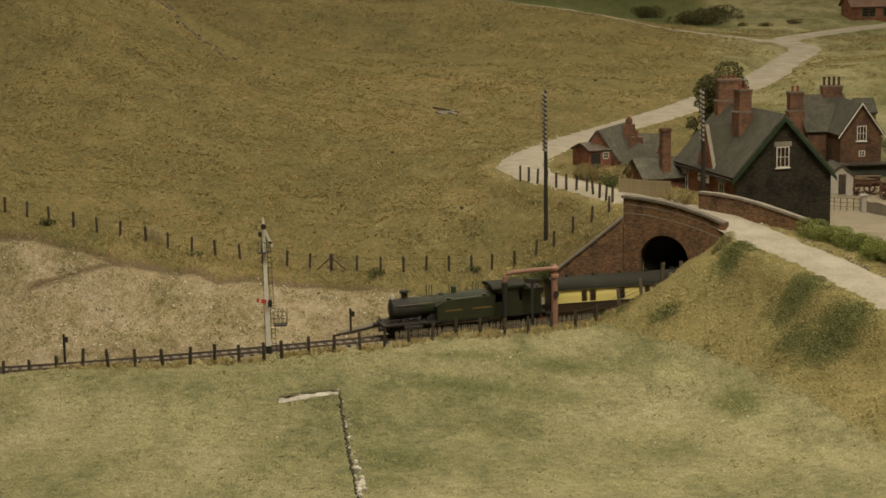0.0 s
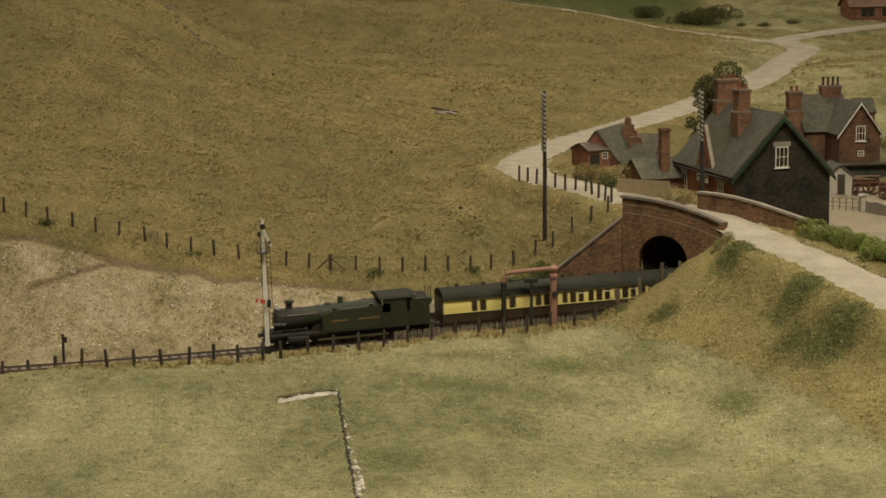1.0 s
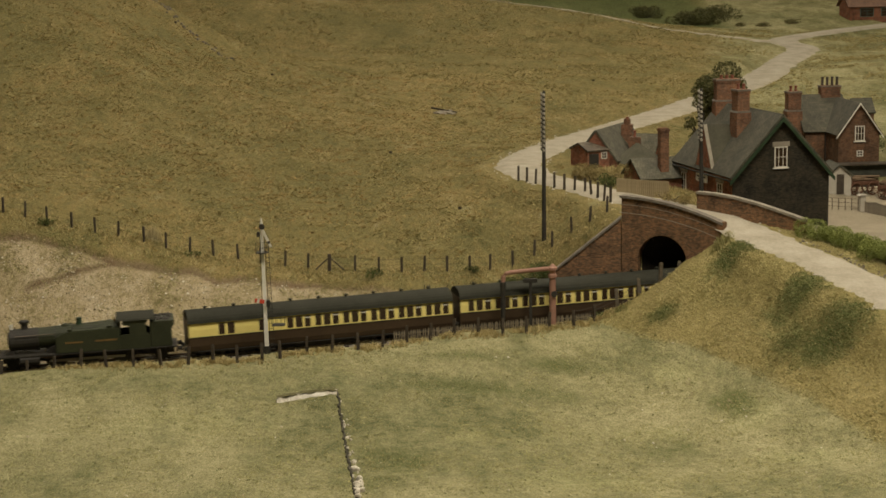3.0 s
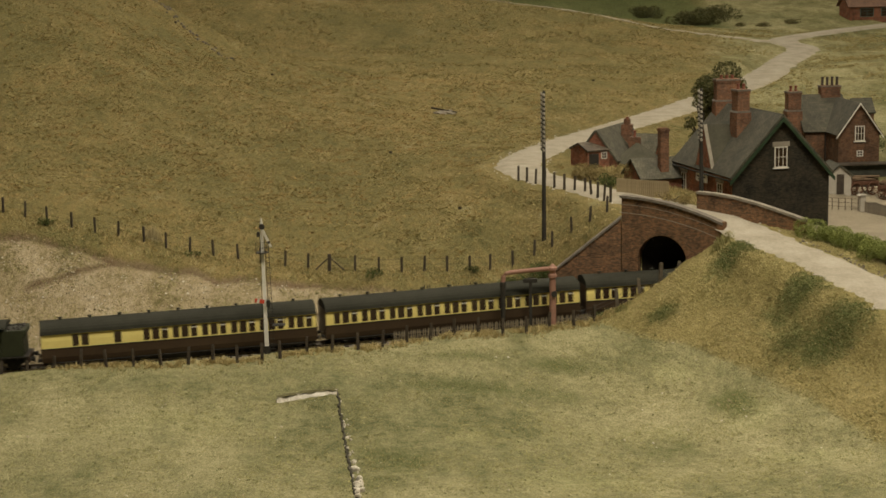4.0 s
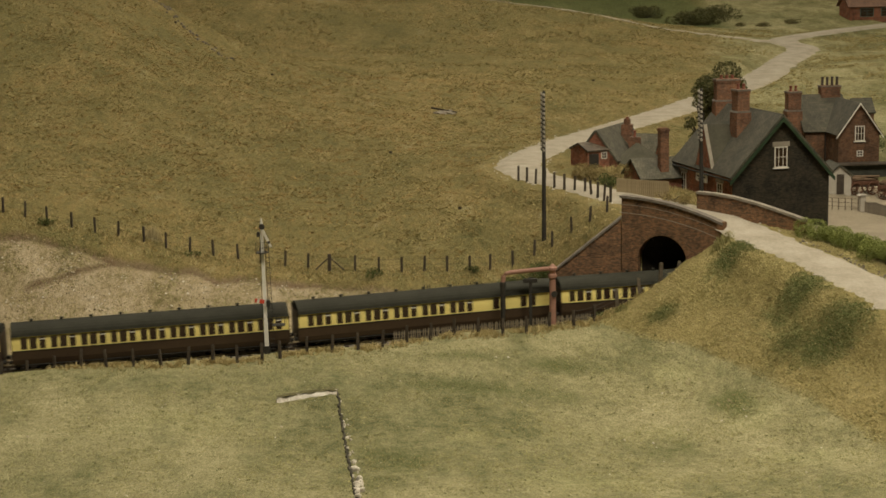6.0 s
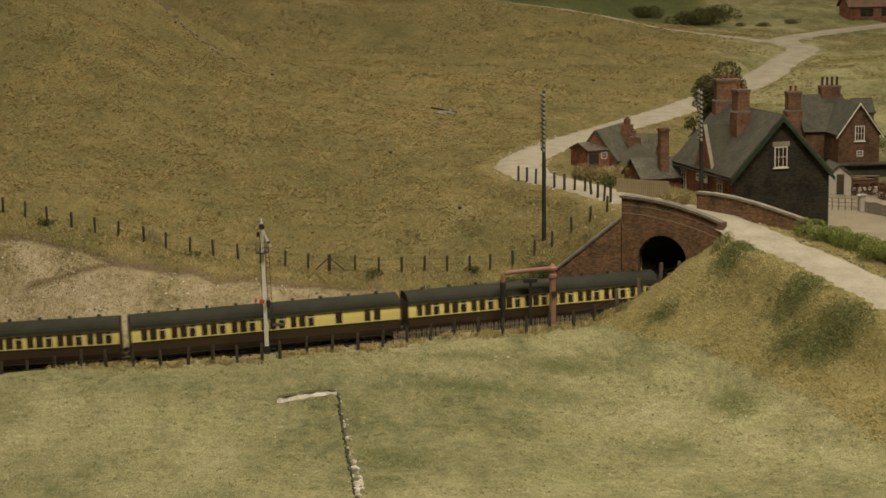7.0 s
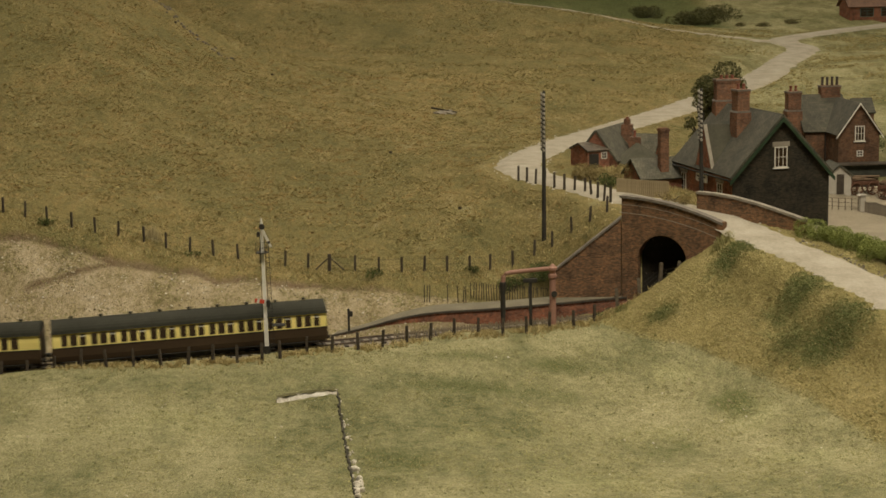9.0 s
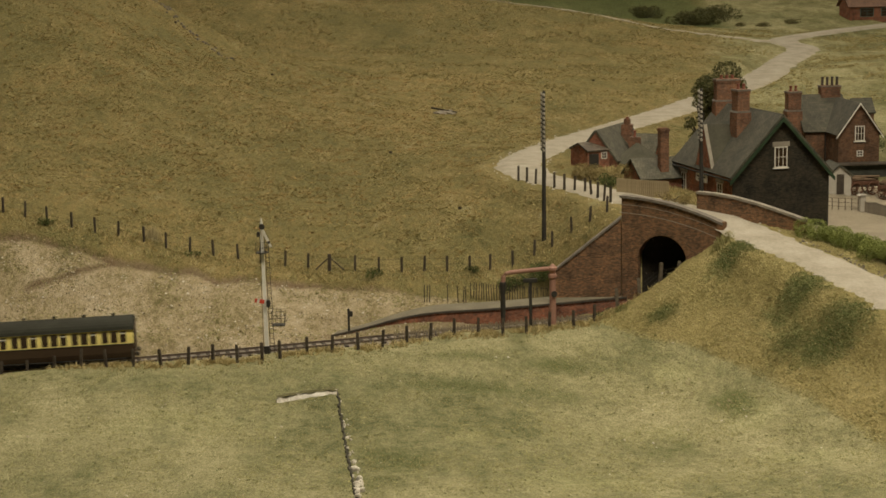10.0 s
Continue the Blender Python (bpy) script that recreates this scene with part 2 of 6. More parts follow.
def box(x0, x1, y0, y1, z0, z1, bevel=0.0, bm=None):
    bm = bm or bmesh.new()
    vs = [bm.verts.new((x, y, z)) for z in (z0, z1) for y in (y0, y1) for x in (x0, x1)]
    faces = [bm.faces.new([vs[i] for i in f]) for f in ((0, 2, 3, 1), (4, 5, 7, 6), (0, 1, 5, 4), (2, 6, 7, 3), (0, 4, 6, 2), (1, 3, 7, 5))]
    if bevel:
        bmesh.ops.bevel(bm, geom=list({e for f in faces for e in f.edges}), offset=bevel, segments=2, affect="EDGES")
    return bm


def rod(p, q, r0, r1=None, seg=10, bm=None):
    bm = bm or bmesh.new()
    p, q = Vector(p), Vector(q)
    turn = (q - p).to_track_quat("Z", "Y").to_matrix().to_4x4()
    bmesh.ops.create_cone(bm, cap_ends=True, segments=seg, radius1=r0, radius2=r0 if r1 is None else r1, depth=(q - p).length,
                          matrix=Matrix.Translation((p + q) / 2) @ turn)
    return bm


def prism(outline, axis, lo, hi, bm=None):
    """Outline of (a, b) pairs pushed along an axis: 'x' -> (a,b) = (y,z); 'y' -> (x,z); 'z' -> (x,y)."""
    bm = bm or bmesh.new()
    put = {"x": lambda a, b, c: (c, a, b), "y": lambda a, b, c: (a, c, b), "z": lambda a, b, c: (a, b, c)}[axis]
    one = [bm.verts.new(put(a, b, lo)) for a, b in outline]
    two = [bm.verts.new(put(a, b, hi)) for a, b in outline]
    n = len(outline)
    for i in range(n):
        bm.faces.new((one[i], one[(i + 1) % n], two[(i + 1) % n], two[i]))
    bm.faces.new(one[::-1])
    bm.faces.new(two)
    bmesh.ops.recalc_face_normals(bm, faces=bm.faces)
    return bm


def lathe(profile, seg=14, bm=None, m=None):
    """(r, z) pairs turned about z."""
    bm = bm or bmesh.new()
    rings = [[bm.verts.new((m or Matrix()) @ Vector((r * math.cos(a), r * math.sin(a), z))) for a in [2 * math.pi * i / seg for i in range(seg)]] for r, z in profile]
    for a, b in zip(rings, rings[1:]):
        for i in range(seg):
            bm.faces.new((a[i], a[(i + 1) % seg], b[(i + 1) % seg], b[i]))
    bm.faces.new(rings[0][::-1])
    bm.faces.new(rings[-1])
    return bm


def sweep(points, r, seg=5, bm=None):
    """A round bar along points, in one piece; r one radius or one a point."""
    bm = bm or bmesh.new()
    p = [Vector(q) for q in points]
    rs = r if isinstance(r, (list, tuple)) else [r] * len(p)
    prev = None
    for i, c in enumerate(p):
        d = (p[min(i + 1, len(p) - 1)] - p[max(i - 1, 0)]).normalized()
        side = d.cross(Vector((0, 0, 1)) if abs(d.z) < 0.9 else Vector((0, 1, 0))).normalized()
        up = side.cross(d)
        ring = [bm.verts.new(c + rs[i] * (side * math.cos(2 * math.pi * k / seg) + up * math.sin(2 * math.pi * k / seg))) for k in range(seg)]
        if prev:
            for k in range(seg):
                bm.faces.new((prev[k], prev[(k + 1) % seg], ring[(k + 1) % seg], ring[k]))
        else:
            bm.faces.new(ring[::-1])
        prev = ring
    bm.faces.new(prev)
    bmesh.ops.recalc_face_normals(bm, faces=bm.faces)
    return bm


def raw(name, verts, faces, material, smooth=True):
    me = bpy.data.meshes.new(name)
    me.from_pydata((np.asarray(verts, float) * K).tolist(), [], np.asarray(faces).tolist() if not isinstance(faces, list) else faces)
    me.materials.append(material)
    me.polygons.foreach_set("use_smooth", [smooth] * len(me.polygons))
    me.update()
    return new(name, me)


# ---- the line of the railway ----
GRADE = 0.02


def track_y(x):
    c = min(max(x, -34.0), 20.0)
    y = ((-6.7092e-05 * c - 4.81804e-04) * c + 0.275024) * c + 130.3583
    return y + (-2.01277e-04 * c * c - 9.63608e-04 * c + 0.275024) * (x - c)


TX = np.linspace(-150, 170, 1601)
TY = np.array([track_y(x) for x in TX])
TS = np.concatenate([[0], np.cumsum(np.hypot(np.diff(TX), np.diff(TY)))])
TS -= np.interp(0, TX, TS)


def on_track(s):
    x = float(np.interp(s, TS, TX))
    return Vector((x, track_y(x), GRADE * min(x, 20)))


# ---- the ground ----
ROAD = [(44, 92, 0.8), (36, 106, 2.2), (31.2, 116.5, 3.75), (28.8, 121.8, 4.75), (26.2, 126.8, 5.65), (23.5, 131.2, 6.45), (20.9, 135.7, 7.25),
        (17.5, 139.7, 7.7), (14.6, 145, 7.65), (11, 151.5, 7.85), (8.2, 157, 7.95), (7.0, 163, 8.05), (8.3, 171, 8.0), (12.7, 184, 7.9)]
LANE = [(20, 200, 7.8), (26.5, 212, 8.0), (32.2, 224, 8.2), (43.7, 250, 8.7), (54.2, 280, 9.7), (58.3, 292, 10.3), (57.2, 303, 11.0),
        (70.2, 322, 11.3), (82, 335, 11.5), (120, 372, 12.5)]
FIELD_PTS = [(-80, 50, -1.8), (0, 50, -1.8), (80, 50, -1.2), (-24.6, 96, -1.5), (0, 94, -1.2), (23, 92, -1.0), (26.6, 105, -0.9), (-60, 100, -1.2),
             (-11, 113.4, -0.8), (-30, 112, -0.8), (14.7, 125, 0.25), (21.4, 117.5, -0.3), (-30.6, 121.7, -0.3), (-19.4, 120.7, -0.1),
             (-9.6, 123, 0.1), (0.7, 127.1, 0.3), (7.6, 128.3, 0.5), (12.8, 130.2, 1.3)]
CUT_PTS = [(-40, 126.5, -0.4), (-31, 127, -0.35), (-16, 129.5, -0.1), (-6, 132.5, 0.1), (2, 136.6, 0.9), (8, 137, 1.2), (-34.3, 140, 8.0), (-29, 140, 6.7),
           (-23.4, 140, 5.4), (-16.2, 141, 3.8), (-9, 141, 2.8), (-1.5, 141, 2.6), (3.7, 141, 2.7), (7.2, 141, 3.6), (10.1, 139.6, 5.4), (13, 139, 7.0),
           (-55, 130, 2), (-60, 145, 10)]
HILL_PTS = [(-38, 155, 9.55), (-45, 185, 17.5), (-48, 200, 22.7), (-36.8, 240, 20.9), (-25.8, 225, 14.0), (-25, 165, 8.05), (-9.2, 160, 5.9),
            (3.3, 155, 6.6), (-11.2, 200, 9.7), (-4.4, 170, 7.06), (-22.5, 260, 12.3), (-6.8, 285, 14), (12.2, 320, 17.3), (-29.3, 290, 17.7),
            (-16.9, 310, 18.6), (-29, 258, 12.6), (-40, 280, 16.5), (-33, 232, 18.2), (8.7, 230, 10.1), (25, 250, 9.8), (31.5, 315, 14.2), (55, 310, 10.9), (30.9, 235, 8.6), (-90, 180, 22), (-80, 260, 27), (-40, 340, 22)]
RIGHT_PTS = [(30, 144.8, 5.1), (36, 140, 5.2), (33, 135, 5.2), (42, 150, 5.4), (38, 173, 6.6), (48, 178, 6.6), (60, 160, 5.8), (100, 150, 6.5), (70, 142, 6.3),
             (60, 128, 5.6), (42, 122, 4.6), (49, 200, 7.9), (64, 260, 10.6), (55, 245, 10.2), (13, 163, 7.7), (19, 160, 7.6), (24, 152, 6.6),
             (82, 350, 13.5), (45, 345, 12.3), (25, 345, 13.8), (35, 410, 19), (90, 410, 19), (-20, 420, 24), (130, 300, 13), (130, 420, 18), (-100, 420, 28), (130, 90, 1)]
EDGE_PTS = [(15.0, 131.2, 2.6), (16.0, 131.4, 3.3), (17.0, 131.6, 4.1), (18.0, 131.7, 4.75), (19.5, 131.6, 5.3), (20.7, 131.2, 5.9), (21.6, 130, 5.95), (24.2, 125.4, 5.3), (26.6, 121.2, 4.6), (28.9, 116, 3.7),
            (20, 127.5, 3.9), (17, 128.6, 3.0), (23.5, 121, 2.4), (26.5, 114, 1.2)]


def thin_plate(points):
    p = np.array(points, float)
    n = len(p)
    d = np.hypot(p[:, None, 0] - p[None, :, 0], p[:, None, 1] - p[None, :, 1])
    a = np.zeros((n + 3, n + 3))
    a[:n, :n] = np.where(d > 0, d * d * np.log(d + 1e-9), 0) + 2.0 * np.eye(n)
    a[:n, n], a[:n, n + 1:] = 1, p[:, :2]
    a[n, :n], a[n + 1:, :n] = 1, p[:, :2].T
    w = np.linalg.solve(a, np.concatenate([p[:, 2], np.zeros(3)]))

    def height(x, y):
        out = w[n] + x * w[n + 1] + y * w[n + 2]
        for a in range(0, len(x), 15000):
            s = slice(a, a + 15000)
            r = np.hypot(x[s, None] - p[None, :, 0], y[s, None] - p[None, :, 1])
            out[s] += (r * r * np.log(r + 1e-9)) @ w[:n]
        return out
    return height


def smoothed(points, step):
    """A smooth line through points, sampled every step (Catmull-Rom)."""
    p = [Vector(q) for q in points]
    p = [2 * p[0] - p[1]] + p + [2 * p[-1] - p[-2]]
    out = []
    for a, b, c, d in zip(p, p[1:], p[2:], p[3:]):
        n = max(2, int((c - b).length / step))
        for i in range(n):
            u = i / n
            out.append(0.5 * (2 * b + (c - a) * u + (2 * a - 5 * b + 4 * c - d) * u * u + (3 * b - a - 3 * c + d) * u ** 3))
    return out + [p[-2]]


def ease(v, lo, hi):
    u = np.clip((v - lo) / (hi - lo), 0, 1)
    return u * u * (3 - 2 * u)


ROAD_LINE = np.array([tuple(v) for v in smoothed(ROAD + LANE, 1.0)])
PLATE = thin_plate(FIELD_PTS + CUT_PTS + HILL_PTS + RIGHT_PTS + EDGE_PTS + ROAD[::2] + LANE[::2])
FACE_A, FACE_B = Vector((13.63, 136.2, 0)), Vector((20.73, 132.6, 0))  # the bridge face, in plan


# the ragged upper edge of the bare chalk, and the torn turf across its left lobe
EDGE_X = [-60, -34, -31.6, -28.5, -26, -25, -23.3, -21.1, -19.1, -17.5, -15.2, -12.6, -10, -6.4, -3.8, -1.5, 4, 9]
EDGE_Y = [138, 138, 138.4, 138, 137.6, 137.2, 137.6, 137.6, 138.4, 137.5, 138.8, 138.8, 139.2, 139.2, 138.8, 137.6, 137, 136]
TEAR = np.array([(-31.5, 133.2), (-30.8, 133.6), (-29.2, 134.4), (-27.3, 135.6), (-25.0, 137.2)])


def chalk_edge(x):
    return np.interp(x, EDGE_X, EDGE_Y)


def ground_height(x, y, rough=True):
    x, y = np.asarray(x, float).ravel(), np.asarray(y, float).ravel()
    z = PLATE(x, y)
    if rough:
        z = z + np.array([0.22 * noise.noise((a * 0.12, b * 0.12, 0)) + 0.1 * noise.noise((a * 0.45, b * 0.45, 3)) + 0.09 * noise.noise((a * 1.1, b * 1.1, 7)) for a, b in zip(x, y)])
        z = z + np.where(y > 142, 1, 0.35) * np.array([0.13 * noise.noise((a * 0.8 + b * 0.3, b * 0.42, 9)) for a, b in zip(x, y)])
        under = chalk_edge(x) - y
        z = z - 0.4 * np.where(under > 0, np.exp(-under / 0.9), 0) * ease(under, -0.05, 0.3) * (1 - ease(x, -4, -1)) * ease(x, -60, -40)
    # the road's formation
    near = (x > 0) & (y > 85)
    if near.any():
        for part_of in np.array_split(np.flatnonzero(near), 1 + near.sum() // 8000):
            d = np.hypot(x[part_of, None] - ROAD_LINE[None, :, 0], y[part_of, None] - ROAD_LINE[None, :, 1])
            i = d.argmin(1)
            w = 1 - ease(d.min(1), 2.9, 5.6)
            ahead = (x[part_of] - FACE_A.x) * (FACE_B.y - FACE_A.y) - (y[part_of] - FACE_A.y) * (FACE_B.x - FACE_A.x)
            w = w * np.where(ahead > -4, ease(x[part_of], 19.8, 21.5), 1)
            z[part_of] = z[part_of] * (1 - w) + (ROAD_LINE[i, 2] - 0.12) * w
    # the railway's bed, as far as the tunnel mouth
    ty = np.interp(x, TX, TY)
    side = (x - FACE_A.x) * (FACE_B.y - FACE_A.y) - (y - FACE_A.y) * (FACE_B.x - FACE_A.x)  # > 0 in front of the face
    front = side > -5.5
    d = np.abs(y - ty)
    w = (1 - ease(d, 1.9, 3.0)) * front
    z = z * (1 - w) + (GRADE * x - 0.35) * w
    # the shelf of the platform
    w = (1 - ease(np.abs(y - ty - 3.3), 1.6, 3.2)) * front * ease(x, -12, -9) * (1 - ease(x, 16.5, 17.0))
    z = z * (1 - w) + np.minimum(z, GRADE * x + 0.2 - 0.55 * (1 - ease(x, -9, -3))) * w
    return z


def build_ground():
    xs = np.concatenate([np.linspace(-140, -46, 30)[:-1], np.arange(-46, 50, 0.36), np.linspace(50, 160, 40)])
    ys = np.concatenate([np.linspace(62, 90, 20)[:-1], np.arange(90, 160, 0.36), np.arange(160, 250, 0.6), np.linspace(250, 450, 150)])
    gx, gy = np.meshgrid(xs, ys)
    x, y = gx.ravel(), gy.ravel()
    z = ground_height(x, y)
    nx, ny = len(xs), len(ys)
    idx = np.arange(nx * ny).reshape(ny, nx)
    quads = np.stack([idx[:-1, :-1], idx[:-1, 1:], idx[1:, 1:], idx[1:, :-1]], -1).reshape(-1, 4)
    # the tunnel stays open under the road
    cx, cy = x[quads].mean(1), y[quads].mean(1)
    dy = np.abs(cy - np.interp(cx, TX, TY))
    steep = z[quads].max(1) - z[quads].min(1) > 0.7
    face = FACE_B - FACE_A
    along = ((cx - FACE_A.x) * face.x + (cy - FACE_A.y) * face.y) / face.length
    quads = quads[~((dy < 2.1) & (cx > 14.5) & (cx < 26) & steep & (along < 6.4))]
    ob = raw("ground", np.stack([x, y, z], 1), quads, GRASS)
    GRID.update(xs=xs, ys=ys, z=z.reshape(ny, nx))
    ty = np.interp(x, TX, TY)
    up = chalk_edge(x)
    chalk = ease(y - ty, 0.5, 2.5) * (1 - ease(y - up, -0.5, 0.25)) * (1 - ease(x, 3, 8)) * (0.86 - 0.12 * ease(x, -14, 0))
    lobe = np.interp(x, TEAR[:, 0], TEAR[:, 1])
    chalk = chalk - 0.16 * ease(y - lobe, -0.2, 0.6) * (1 - ease(x, -26, -24.5))
    earth = 0.72 * np.exp(-((y - up + 0.35) / 0.42) ** 2) * (1 - ease(x, -6, -2))
    earth = np.maximum(earth, 0.74 * np.exp(-((y - lobe) / 0.4) ** 2) * ease(x, -32, -31) * (1 - ease(x, -25.4, -24.6)))
    scar = np.interp(y, [167, 169, 173, 177, 180], [4.4, 2.9, 2.3, 3.2, 5.2])
    earth = np.maximum(earth, 0.6 * np.exp(-((x - scar) / 0.3) ** 2) * ease(y, 166, 168) * (1 - ease(y, 179, 181)))
    earth = np.maximum(earth, 0.56 * np.exp(-((y - ty - 3.4) / 1.3) ** 2) * ease(x, -12, -8) * (1 - ease(x, 4, 8)))
    field = 1 - ease(y - ty, -2.0, 1.0)
    field = np.where((x > 15) & (y > 150), np.maximum(field, 0.7 * ease(x + (y - 150) * -0.12, 20, 32)), field)
    foot = np.interp(y, [80, 102.4, 106, 110.8, 116, 120, 123.6, 125.6, 131], [27, 25.7, 24.95, 23.6, 21.65, 19.3, 16.3, 13.8, 9.5])
    bank = ease(x - foot, -0.8, 1.0) * (1 - ease(y, 136, 140))
    green = ease(y, 326, 336) * ease(x, 5, 18) * (1 - ease(x, 50, 56))
    for q, r, rx, ry, v in ((21.0, 128.9, 1.7, 1.5, 0.8), (24.3, 121.7, 2.2, 1.5, 0.8), (25.5, 116.8, 2.4, 2.2, 0.8), (23.1, 118.9, 1.3, 1.3, 0.7), (15.6, 127.3, 1.0, 0.9, 0.6),
                            (-3.0, 102.4, 3.0, 3.4, 0.72), (-4.3, 97, 3.0, 3.0, 0.55), (1.0, 123.0, 5.0, 1.2, 0.5), (8.3, 121.8, 4.5, 1.6, 0.6), (1.0, 117.3, 5.5, 1.8, 0.58),
                            (7.0, 117.0, 4.0, 2.0, 0.62), (13, 107, 3.6, 4.0, 0.58), (19, 115, 2.2, 3.0, 0.6), (-19, 118, 4.0, 1.0, 0.38), (14, 122.6, 2.6, 1.2, 0.5)):
        green = np.maximum(green, v * np.exp(-((x - q) / rx) ** 2 - ((y - r) / ry) ** 2))
    pale = np.zeros_like(x)
    for q, r, rx, ry, v in ((15.2, 120.4, 3.2, 1.6, 0.6), (19.7, 112.5, 2.6, 3.2, 0.62), (6.7, 98.8, 5.0, 3.2, 0.62), (13, 110.5, 3.6, 1.6, 0.5), (2, 108, 4.0, 2.0, 0.5), (-16, 109, 6.0, 4.0, 0.4), (21, 103, 3, 3, 0.6)):
        pale = np.maximum(pale, v * np.exp(-((x - q) / rx) ** 2 - ((y - r) / ry) ** 2))
    for nm, a in (("chalk", chalk), ("field", field), ("bank", bank), ("green", green), ("pale", pale), ("earth", earth)):
        ob.data.attributes.new(nm, "FLOAT", "POINT").data.foreach_set("value", a.astype(np.float32))
    return tagged(ob, "rolling model downland of short dry static grass", "ground", kind="structure")


GRID = {}
ground = build_ground()


def ground_at(x, y):
    """Heights of the built ground, between its grid points."""
    x, y = np.atleast_1d(np.asarray(x, float)), np.atleast_1d(np.asarray(y, float))
    xs, ys, z = GRID["xs"], GRID["ys"], GRID["z"]
    i, j = np.clip(np.searchsorted(xs, x) - 1, 0, len(xs) - 2), np.clip(np.searchsorted(ys, y) - 1, 0, len(ys) - 2)
    u, v = np.clip((x - xs[i]) / (xs[i + 1] - xs[i]), 0, 1), np.clip((y - ys[j]) / (ys[j + 1] - ys[j]), 0, 1)
    return (z[j, i] * (1 - u) + z[j, i + 1] * u) * (1 - v) + (z[j + 1, i] * (1 - u) + z[j + 1, i + 1] * u) * v


def road_distance(x, y):
    out = np.full(len(x), 99.0)
    for a in range(0, len(x), 20000):
        s = slice(a, a + 20000)
        out[s] = np.hypot(x[s, None] - ROAD_LINE[None, ::2, 0], y[s, None] - ROAD_LINE[None, ::2, 1]).min(1)
    return out


def ribbon(name, line, half, lift, material, wobble=0.0, cols=6):
    rng = np.random.default_rng(4)
    p = np.array([tuple(v) for v in line])
    d = np.gradient(p[:, :2], axis=0)
    n = np.stack([d[:, 1], -d[:, 0]], 1) / np.linalg.norm(d, axis=1)[:, None]
    h = np.interp(np.arange(len(p)), np.linspace(0, len(p) - 1, len(half)), half)
    verts = []
    for i in range(len(p)):
        for j in range(cols + 1):
            u = 2 * j / cols - 1
            w = h[i] + (rng.normal(0, wobble) if j in (0, cols) else 0)
            verts.append((p[i, 0] + n[i, 0] * u * w, p[i, 1] + n[i, 1] * u * w, p[i, 2] + lift - 0.22 * abs(u) ** 8))
    faces = [[i * (cols + 1) + j, i * (cols + 1) + j + 1, (i + 1) * (cols + 1) + j + 1, (i + 1) * (cols + 1) + j] for i in range(len(p) - 1) for j in range(cols)]
    return raw(name, verts, faces, material)


road = ribbon("road", smoothed(ROAD + LANE, 0.7), [2.3, 2.1, 2.0, 2.1, 2.7, 2.9, 2.6, 2.6, 2.9, 3.6, 3.4], 0.1, CHALK_ROAD, 0.16)
tagged(road, "white chalk country lane with ragged edges", "road", kind="structure")


def crest_path():
    line = [(57, 301), (50, 302.5), (44, 305), (38, 309), (31.5, 314), (25, 319), (18, 322), (12, 324), (6, 327)]
    pts = smoothed([(x, y, 0) for x, y in line], 1.2)
    z = ground_at([p.x for p in pts], [p.y for p in pts])
    ob = ribbon("path", [(p.x, p.y, h) for p, h in zip(pts, z)], [2.4, 1.0, 0.55, 0.4, 0.35, 0.3], 0.14, CHALK_ROAD, 0.14)
    tagged(ob, "narrow chalk path along the crest of the hill", "path", kind="structure")


crest_path()

# ---- the railway ----


def build_track():
    bed = [on_track(s) + Vector((0, 0, -0.32)) for s in np.arange(-75, 120, 1.0)]
    ob = ribbon("track_bed", bed, [1.75, 1.75], 0.14, BALLAST, 0.1)
    tagged(ob, "brown ballast bed of the single railway line", "ballast", kind="structure")
    line = thing("railway_track", at(0, 0, 0), "rusty steel rails on dark timber sleepers in brown ballast", "track", kind="structure")
    for side in (-0.67, 0.67):
        bm = bmesh.new()
        prev = None
        for s in np.arange(-75, 120, 0.8):
            p, q = on_track(s), on_track(s + 0.4)
            d = (q - p).normalized()
            n = Vector((-d.y, d.x, 0))
            ring = [bm.verts.new(p + n * (side + a) + Vector((0, 0, b))) for a, b in ((-0.06, -0.14), (-0.035, 0), (0.035, 0), (0.06, -0.14))]
            if prev:
                for i in range(4):
                    bm.faces.new((prev[i], prev[(i + 1) % 4], ring[(i + 1) % 4], ring[i]))
            prev = ring
        part("rail", bm, STEEL, line)
    first = None
    for i, s in enumerate(np.arange(-44, 24, 0.7)):
        p, q = on_track(s), on_track(s + 0.3)
        m = at(p.x, p.y, p.z - 0.14, math.degrees(math.atan2(q.y - p.y, q.x - p.x)))
        if first is None:
            first = part("sleeper", box(-0.13, 0.13, -1.25, 1.25, -0.1, 0.02, 0.02), TIMBER, line, m=m)
        else:
            again(first, m)


build_track()


